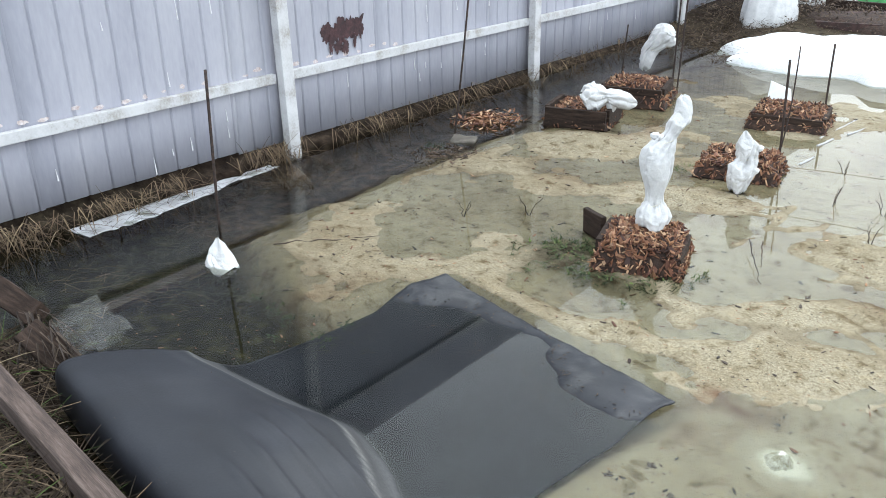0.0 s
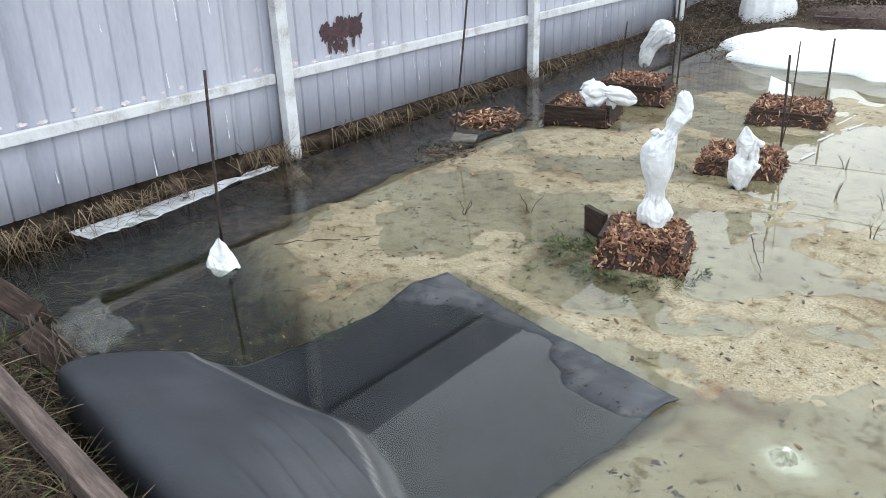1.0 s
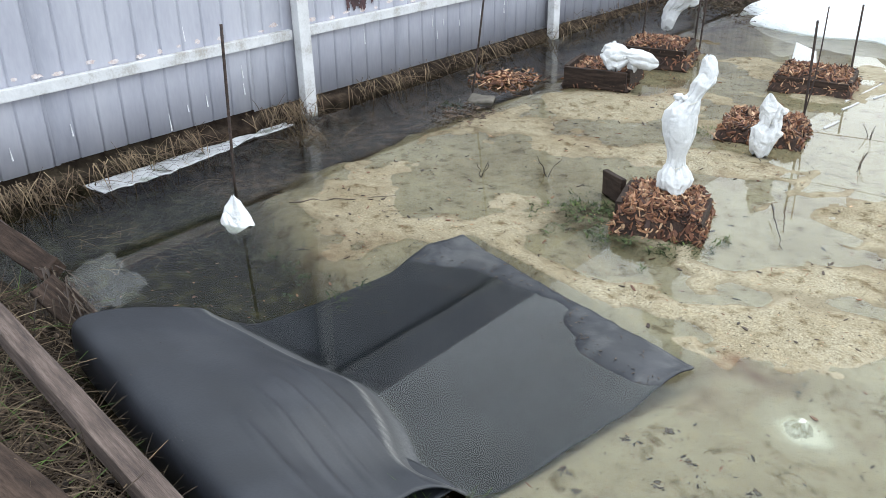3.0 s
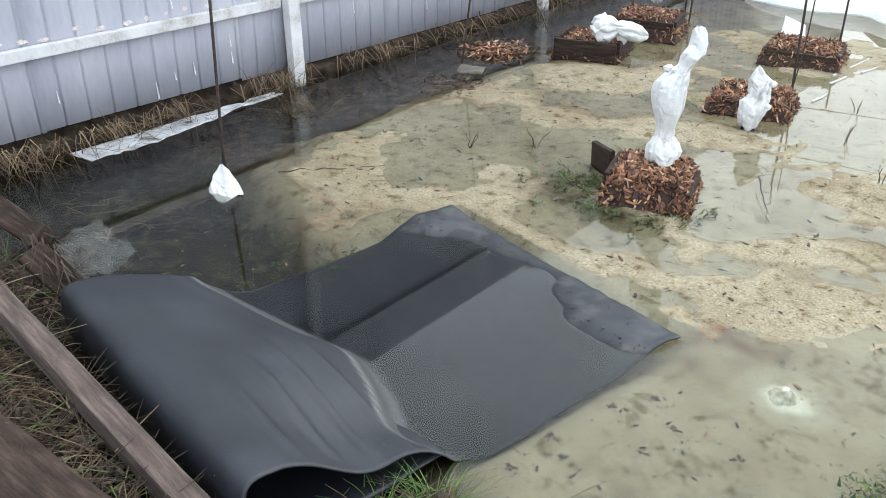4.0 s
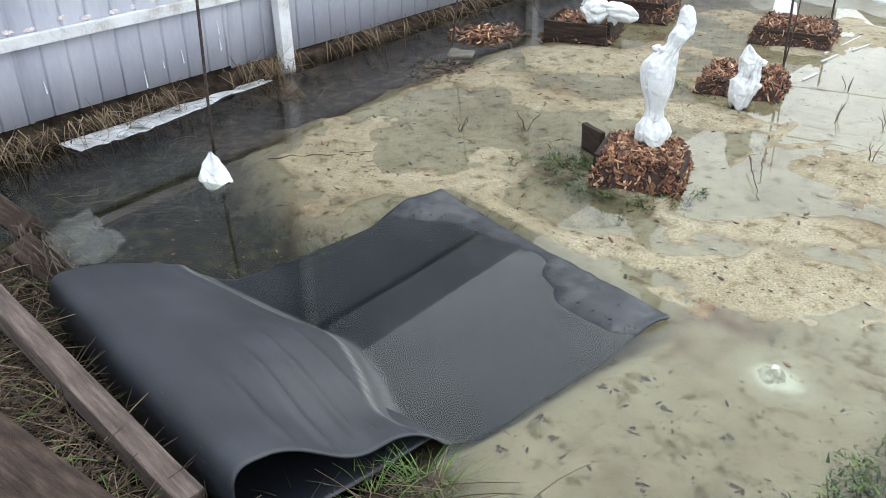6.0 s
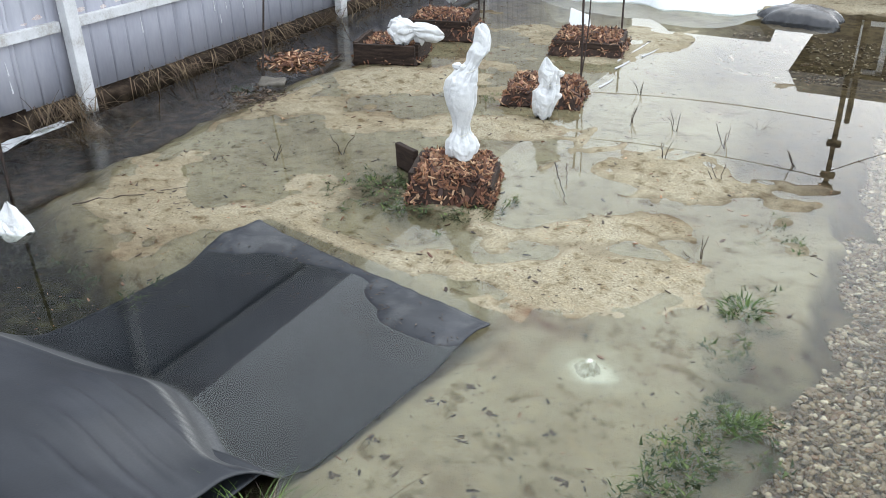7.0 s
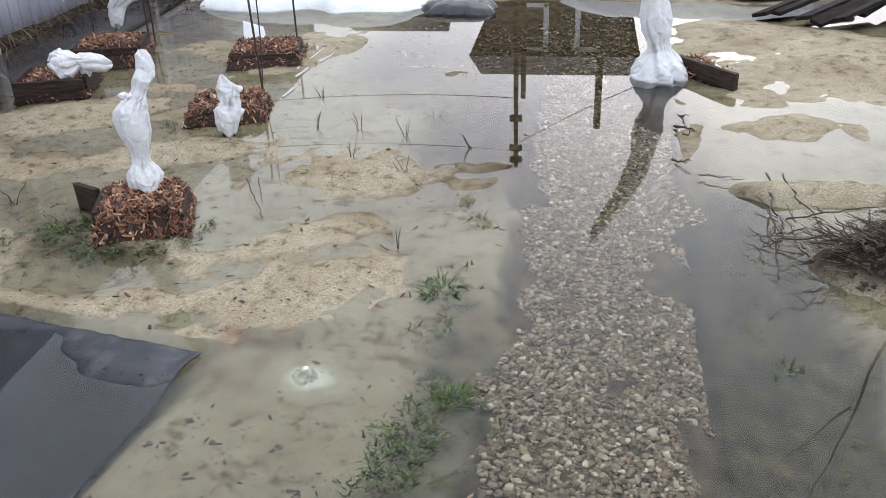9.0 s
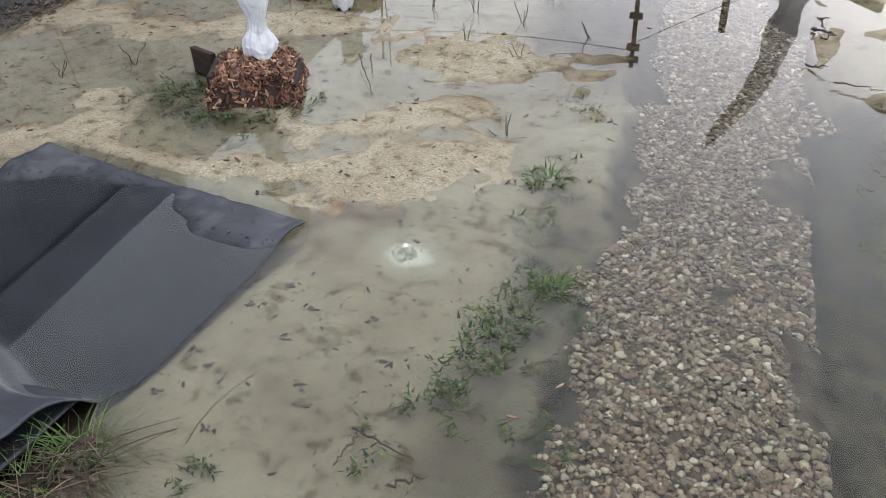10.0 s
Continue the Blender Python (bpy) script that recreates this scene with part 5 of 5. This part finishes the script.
for k, (x, y, r, n, ln) in enumerate(TUFTS):
    if -0.5 < x < 0 or y > 2.5:
        tuft("weed_clump", (x, y, 0.002 if k in (4, 5) else max(-0.012, ground_z(x, y))), r * (0.85 if k in (4, 5) else 1), n if k in (4, 5) else n * 3, ln * (0.5 if k in (4, 5) else 0.3), GREEN if k in (4, 5, 11) else WEED, "low leafy green weed clump in water" if k in (4, 5, 11) else "low dull green weed clump in water", "weed clump", 0.9, "weed clumps", k, leaves=True)
    else:
        tuft("grass_tuft", (x, y, max(-0.015, ground_z(x, y))), r, n, ln, GREEN, "green grass tuft rising from the water", "grass tuft", 0.75, "grass tufts", k)
tuft("straw_tuft", (-0.58, 4.52, 0.0), 0.03, 26, 0.1, STRAW, "small tan straw tuft in shallow water", "straw tuft", 0.9, "straw tufts", 77)
# drowned weeds beside the gravel and the mulch box
ms, mg = [], []
for cx, cy, rx, ry, n in ((-0.15, 2.1, 0.06, 0.06, 300), (-0.22, 1.95, 0.07, 0.08, 520), (-0.26, 1.8, 0.06, 0.07, 520), (-0.35, 1.6, 0.04, 0.05, 260), (-0.04, 1.44, 0.03, 0.04, 60), (-0.43, 1.32, 0.04, 0.06, 60), (-0.12, 1.5, 0.05, 0.06, 90), (-1.9, 3.0, 0.1, 0.1, 1000), (-1.68, 2.88, 0.1, 0.05, 420), (-1.45, 2.98, 0.05, 0.06, 160), (-1.33, 3.1, 0.05, 0.07, 70), (-0.27, 2.72, 0.05, 0.05, 170), (-0.26, 2.5, 0.05, 0.05, 90),
                          (-0.27, 3.32, 0.05, 0.06, 110), (-0.2, 3.2, 0.05, 0.05, 60), (0.81, 2.33, 0.04, 0.03, 90), (0.78, 2.65, 0.05, 0.1, 60), (0.85, 3.0, 0.06, 0.12, 50), (0.95, 2.0, 0.06, 0.08, 30), (-0.9, 1.2, 0.07, 0.04, 130), (-2.4, 2.02, 0.1, 0.05, 160), (-2.28, 1.92, 0.06, 0.05, 110), (-2.5, 1.85, 0.12, 0.05, 120)):
    for c in range(max(3, n // 22)):
        bx, by = gr.normal(cx, rx), gr.normal(cy, ry)
        for _ in range(16):
            x, y = gr.normal(bx, 0.014), gr.normal(by, 0.014)
            ln = gr.uniform(0.01, 0.026)
            z = gr.uniform(-0.025, 0.012) - (0.03 if cx < -2.2 else 0)
            (mg if z > 0.003 and cx > -2.2 else ms).append(mat4(x, y, z, 0, gr.uniform(0.5, 1.4), gr.uniform(0, 6.3), ln, ln * 1.7, ln))
strewn("weed_leaves", WEED_TOP, LEAVES, mg, "green weed leaves breaking the water", "weeds")
strewn("water_weeds", WEED, LEAVES, ms, "dull green weeds just under the water", "weeds")


# ---- twigs and flecks ----
def twig(pts, r, label, mat=TWIG, name="twig", group="twigs"):
    bm = bmesh.new()
    n = len(pts)
    tube(bm, pts, [r * (1 - 0.6 * i / n) for i in range(n)], 6)
    ob = part(name, bm, mat, smooth=True)
    return tagged(ob, label, "twig", group)


def crooked(a, b, n, amp, seed):
    r = random.Random(seed)
    a, b = Vector(a), Vector(b)
    return [a.lerp(b, i / n) + (Vector((r.uniform(-1, 1), r.uniform(-1, 1), r.uniform(-0.5, 0.5))) * amp if 0 < i < n else Vector()) for i in range(n + 1)]


TW = [((1.0, 3.75, 0.04), (0.93, 3.05, 0.03), 0.005, 0.02), ((1.06, 3.7, 0.06), (1.12, 3.2, 0.03), 0.004, 0.02), ((0.72, 3.76, 0.02), (0.9, 3.7, 0.03), 0.004, 0.012), ((1.0, 3.3, 0.04), (1.35, 3.35, 0.08), 0.004, 0.012),
      ((0.95, 3.15, 0.03), (1.4, 3.05, 0.12), 0.004, 0.015), ((1.05, 3.1, 0.04), (1.3, 2.85, 0.1), 0.006, 0.02), ((0.66, 4.4, 0.01), (0.74, 4.25, 0.05), 0.007, 0.02), ((0.7, 4.3, 0.01), (0.75, 4.2, 0.06), 0.005, 0.02),
      ((0.62, 3.95, 0.01), (0.7, 3.9, 0.03), 0.005, 0.015), ((0.7, 4.6, 0.0), (0.74, 4.5, 0.03), 0.005, 0.015), ((-2.98, 2.26, 0.004), (-2.66, 2.62, 0.008), 0.003, 0.016), ((-1.29, 3.53, 0.04), (-1.1, 3.2, 0.01), 0.003, 0.01),
      ((-1.22, 3.5, 0.06), (-1.17, 3.38, 0.0), 0.003, 0.005), ((-0.48, 1.4, 0.01), (-0.5, 1.3, 0.01), 0.004, 0.005), ((-0.5, 1.42, 0.01), (-0.34, 1.37, 0.01), 0.003, 0.008), ((-0.36, 1.28, 0.01), (-0.28, 1.32, 0.02), 0.004, 0.01)]
for k, (a, b, r, amp) in enumerate(TW):
    twig(crooked(a, b, 9, amp, k), r, "dark bare twig lying in shallow water")
for k in range(90):
    x, y = gr.normal(1.2, 0.13), gr.normal(3.1, 0.13)
    z = max(0.0, ground_z(x, y)) + 0.012
    a = gr.uniform(0, 6.3) if k % 2 else gr.normal(2.4, 0.5)
    ln = gr.uniform(0.05, 0.16)
    twig(crooked((x, y, z), (x + ln * math.cos(a), y + ln * math.sin(a), z + gr.uniform(-0.01, 0.05)), 6, 0.008, 100 + k), gr.uniform(0.0018, 0.004), "dark brushwood twig heaped on the bank")
ms = []
for _ in range(700):
    x, y = gr.normal(1.35, 0.14), gr.normal(3.06, 0.09)
    ln = gr.uniform(0.05, 0.14)
    ms.append(mat4(x, y, max(0.0, ground_z(x, y)) + 0.01, 0, gr.uniform(1.1, 1.6), gr.normal(2.7, 0.6), ln, ln * 0.6, ln))
strewn("bank_litter", STRAW, BLADES, ms, "dry stems and straw matted on the far bank", "straw")
for k, (x, y) in enumerate(((-1.19, 4.31), (-0.95, 4.32), (-0.68, 4.21), (-0.33, 4.08), (-1.3, 4.82), (-2.3, 3.3), (-2.55, 3.1), (-0.5, 3.0), (-0.9, 3.9), (-0.6, 3.75))):
    for j in range(3):
        twig(crooked((x, y, -0.03), (x + gr.uniform(-0.06, 0.06), y + gr.uniform(-0.06, 0.06), gr.uniform(0.03, 0.1)), 4, 0.008, 300 + 7 * k + j), 0.0025, "thin dead stem standing in water")
# loose flecks of bark and leaf on the sand
ms = []
xs, ys = gr.uniform(-3.2, 0.0, 11000), gr.uniform(1.2, 6.0, 11000)
hh = zones(xs, ys)[0]
for x, y, z in zip(xs, ys, hh):
    u = (x - MAT_AT[0]) * MAT_B[0] + (y - MAT_AT[1]) * MAT_B[1]
    v = (x - MAT_AT[0]) * MAT_A[0] + (y - MAT_AT[1]) * MAT_A[1]
    if -0.03 < u < 1.2 and 0.0 < v:
        continue
    ln = gr.uniform(0.003, 0.013) * (2.5 if gr.random() < 0.07 else 1)
    ms.append(mat4(x, y, z + 0.003, gr.normal(0, 0.2), gr.normal(0, 0.2), gr.uniform(0, 6.3), ln, ln * gr.uniform(0.25, 0.8), ln))
clods = []
for cx, cy in ((-2.61, 2.49), (-2.5, 2.42), (-2.75, 2.95), (-0.7, 2.34)):
    for _ in range(9):
        x, y, ln = gr.normal(cx, 0.035), gr.normal(cy, 0.03), gr.uniform(0.008, 0.024)
        clods.append(mat4(x, y, ground_z(x, y) + 0.006, 0, 0, gr.uniform(0, 6.3), ln, ln * 0.7, ln * 0.5))
for _ in range(36):
    x, y = gr.uniform(-1.0, 0.0), gr.uniform(1.15, 2.2)
    if (x - MAT_AT[0]) * MAT_B[0] + (y - MAT_AT[1]) * MAT_B[1] > -0.05:
        continue
    ln = gr.uniform(0.008, 0.026)
    clods.append(mat4(x, y, ground_z(x, y) + 0.004, 0, 0, gr.uniform(0, 6.3), ln, ln * 0.8, ln * 0.5))
for cx, cy in ((-0.91, 1.96), (-0.8, 1.86), (-0.97, 1.56), (-0.82, 1.72), (-1.05, 1.43), (-1.04, 1.61), (-0.98, 1.84), (-0.62, 1.86), (-0.7, 1.55), (-0.52, 1.7), (-0.85, 1.35)):
    for _ in range(8):
        x, y, ln = gr.normal(cx, 0.012), gr.normal(cy, 0.008), gr.uniform(0.01, 0.026)
        clods.append(mat4(x, y, ground_z(x, y) + 0.003, 0, 0, gr.uniform(0, 6.3), ln, ln * 0.8, ln * 0.4))
strewn("sunken_clods", TWIG, CHIPS, clods, "small dark clods sunk in the shallow water", "clods")
strewn("leaf_flecks", TWIG, CHIPS, ms[::2], "dark bits of leaf strewn over wet sand", "flecks")
strewn("bark_flecks", CHIP, CHIPS, ms[1::2], "dark flecks of bark scattered over wet sand", "flecks")
ms = []
for _ in range(420):
    x, y = gr.uniform(-3.62, -3.3), gr.normal(4.46, 0.1)
    x = gr.normal(-3.45, 0.09)
    ln = gr.uniform(0.03, 0.06)
    ms.append(mat4(x, y, 0.03 * math.exp(-((x + 3.45) / 0.1) ** 2 - ((y - 4.46) / 0.12) ** 2) + gr.uniform(-0.02, 0.02), gr.normal(0, 0.4), gr.normal(0, 0.4), gr.uniform(0, 6.3), ln, ln * 0.6, ln))
strewn("bark_patch", CHIP, CHIPS, ms, "flat patch of bark chips by the fence", "bark chips")
ms = []
for _ in range(260):
    x, y = gr.normal(-3.2, 0.11), gr.normal(3.74, 0.1)
    ln = gr.uniform(0.008, 0.04)
    ms.append(mat4(x, y, max(0.0, ground_z(x, y)) + 0.003, gr.normal(0, 0.3), gr.normal(0, 0.3), gr.uniform(0, 6.3), ln, ln * gr.uniform(0.2, 0.7), ln))
strewn("stone_litter", DEAD, CHIPS, ms, "bits of dead leaf and bark round the stone", "litter")
bm = bmesh.new()
box(bm, (0.16, 0.1, 0.035), None, 0.01, 0.02, 3)
st = part("flat_stone", bm, rough_mat("grey_stone", [(0.05, 0.044, 0.036), (0.12, 0.105, 0.085)], 20, 0.8, 0.4), smooth=True)
st.matrix_basis = pose(-3.3, 4.02, 0.0, 4, 5, 30)
tagged(st, "flat grey stone among debris", "stone")
# lumps of dark soil on the bank across the path
ms = []
for _ in range(1100):
    x, y = gr.normal(1.42, 0.16), gr.normal(2.9, 0.17)
    z = ground_z(x, y)
    if z > 0.01:
        ln = gr.uniform(0.008, 0.04)
        ms.append(mat4(x, y, z, gr.normal(0, 0.4), gr.normal(0, 0.4), gr.uniform(0, 6.3), ln, ln * 0.8, ln))
strewn("soil_lumps", ROUGH_SOIL, STONES, ms, "crumbling dark soil lumps on the bank", "soil")


# ---- what stands beyond and shows in the water only ----
def house(at, w, d, hgt, ridge, label):
    ob = thing("house", at, label, "house")
    bm = bmesh.new()
    box(bm, (w, d, hgt), pose(0, d / 2, hgt / 2), 0.02)
    part("wall", bm, HOUSE_WALL, ob)
    bm = bmesh.new()
    o = 0.4
    pts = [(-w / 2 - o, -o, hgt), (w / 2 + o, -o, hgt), (w / 2 + o, d + o, hgt), (-w / 2 - o, d + o, hgt), (-w / 2 - o, d / 2, hgt + ridge), (w / 2 + o, d / 2, hgt + ridge)]
    v = [bm.verts.new(p) for p in pts]
    for f in ((0, 1, 5, 4), (2, 3, 4, 5), (0, 4, 3), (1, 2, 5), (3, 2, 1, 0)):
        bm.faces.new([v[i] for i in f])
    part("roof", bm, ROOF, ob)
    for x in (-w * 0.14, w * 0.24):
        bm = bmesh.new()
        for sx, sz, px, pz in ((0.14, 1.3, -0.3, 0), (0.14, 1.3, 0.3, 0), (0.7, 0.12, 0, 0.6), (0.7, 0.12, 0, -0.6)):
            box(bm, (sx, 0.08, sz), pose(x + px, -0.06, hgt * 0.86 + pz), 0.01)
        part("window_frame", bm, WINDOW_WHITE, ob)
    return ob


house((-0.55, 24.0, 0.1), 3.8, 5.0, 5.0, 1.4, "brown timber house with white window frames beyond the yard")
house((-5.4, 25.0, 0.1), 2.2, 4.0, 4.2, 1.0, "low brown shed with a dark roof beyond the yard")


def pole(at, hgt, label, r=0.05, cross=False):
    bm = bmesh.new()
    tube(bm, [(0, 0, -0.3), (0, 0, hgt * 0.5), (0, 0, hgt)], [r, r * 0.9, r * 0.8], 10)
    for z in (0.12, 0.3, 0.75) if cross else ():
        beam(bm, (-0.09, 0, hgt - z), (0.09, 0, hgt - z), 0.05, 0.09)
    ob = part("wooden_pole", bm, PLANK_DARK)
    ob.matrix_basis = pose(*at)
    return tagged(ob, label, "pole")


pole((-0.7, 12.0, 0.1), 3.35, "dark wooden pole with short cross pieces", 0.04, True)
pole((-0.6, 12.0, 0.1), 2.3, "short dark wooden pole", 0.045)
pole((0.44, 12.0, 0.1), 2.72, "short dark wooden pole", 0.06)
for k, (a, b, sag) in enumerate((((-0.7, 12, 2.4), (-6.0, 12.5, 2.9), 0.15), ((-0.7, 12, 3.1), (1.3, 11.0, 1.7), 0.05), ((-0.7, 12, 3.2), (-6.0, 13, 3.8), 0.15))):
    bm = bmesh.new()
    a, b = Vector(a), Vector(b)
    tube(bm, [a.lerp(b, t) - Vector((0, 0, sag * 4 * t * (1 - t))) for t in np.linspace(0, 1, 16)], 0.006, 6)
    tagged(part("wire", bm, ROD), "thin dark wire slung from the pole", "wire")
# a bare sapling on the bank, mirrored in the water
sap = thing("bare_sapling", (1.9, 4.0, 0.0), "thin bare sapling with knotted side shoots", "sapling")
bm = bmesh.new()
tube(bm, crooked((0.05, 0, -0.05), (-0.36, 0, 2.1), 14, 0.012, 5), [(0.009 - 0.0004 * i) * (1.5 if i % 2 else 1) for i in range(15)], 7)
part("trunk", bm, TWIG, sap)
for k, (a, b) in enumerate((((-0.24, 0, 1.38), (-0.56, 0.02, 1.85)),)):
    bm = bmesh.new()
    tube(bm, crooked(a, b, 7, 0.01, 40 + k), [(0.006 - 0.0005 * i) * (1.5 if i % 2 else 1) for i in range(8)], 6)
    part("shoot", bm, TWIG, sap)


# ---- pebbles of the path, last ----
def build_gravel():
    near, rest = [], []
    n = 90000
    ys = gr.uniform(0.9, 7.0, n)
    xs = np.where((ys > 5.2) & (gr.random(n) < 0.6), gr.uniform(-1.3, 0.75, n), gr.uniform(-0.12, 0.8, n))
    hh = zones(xs, ys)[0]
    keep = (hh < -0.05) & (hh > -0.105) & ((ys > 5.0) | (xs < 0.66 + 0.5 * fbm(xs, ys, 0.25, 60) + 0.12 * ss(2.3, 1.6, ys)) & (xs > -0.04 + 0.4 * fbm(xs, ys, 0.25, 61))) & (fbm(xs, ys, 0.35, 14) + 0.35 * fbm(xs, ys, 0.1, 15) + 0.1 * ss(0.3, 0.12, np.abs(xs - 0.3)) > -0.09)
    for i in np.nonzero(keep & ((ys < 5.0) | (gr.random(n) < 0.4)))[0][:23000]:
        x, y = xs[i], ys[i]
        s = 0.0105 + 0.0145 * gr.random() ** 1.5
        m = mat4(x, y, hh[i] + gr.uniform(0.0, 0.014), gr.normal(0, 0.3), gr.normal(0, 0.3), gr.uniform(0, 6.3), s * gr.uniform(0.95, 1.45), s, s * gr.uniform(0.5, 0.95))
        (near if 1.5 < y < 2.1 and len(near) < 300 else rest).append(m)
    path = thing("gravel_path", (0, 0, 0), "drowned path of mixed rounded pebbles under clear water", "gravel path", kind="structure")
    metas = [shared("pebble", s) for s in STONES]
    for i, m in enumerate(near):
        me = metas[i % 6]
        if not me.materials:
            me.materials.append(PEBBLE)
        ob = new("pebble", me)
        ob.parent = path
        ob.matrix_basis = to_matrix(m)
    link("gravel", many("gravel", STONES, rest), PEBBLE, path, "mixed brown and white pebbles", True)["kind"] = "stuff"


build_gravel()
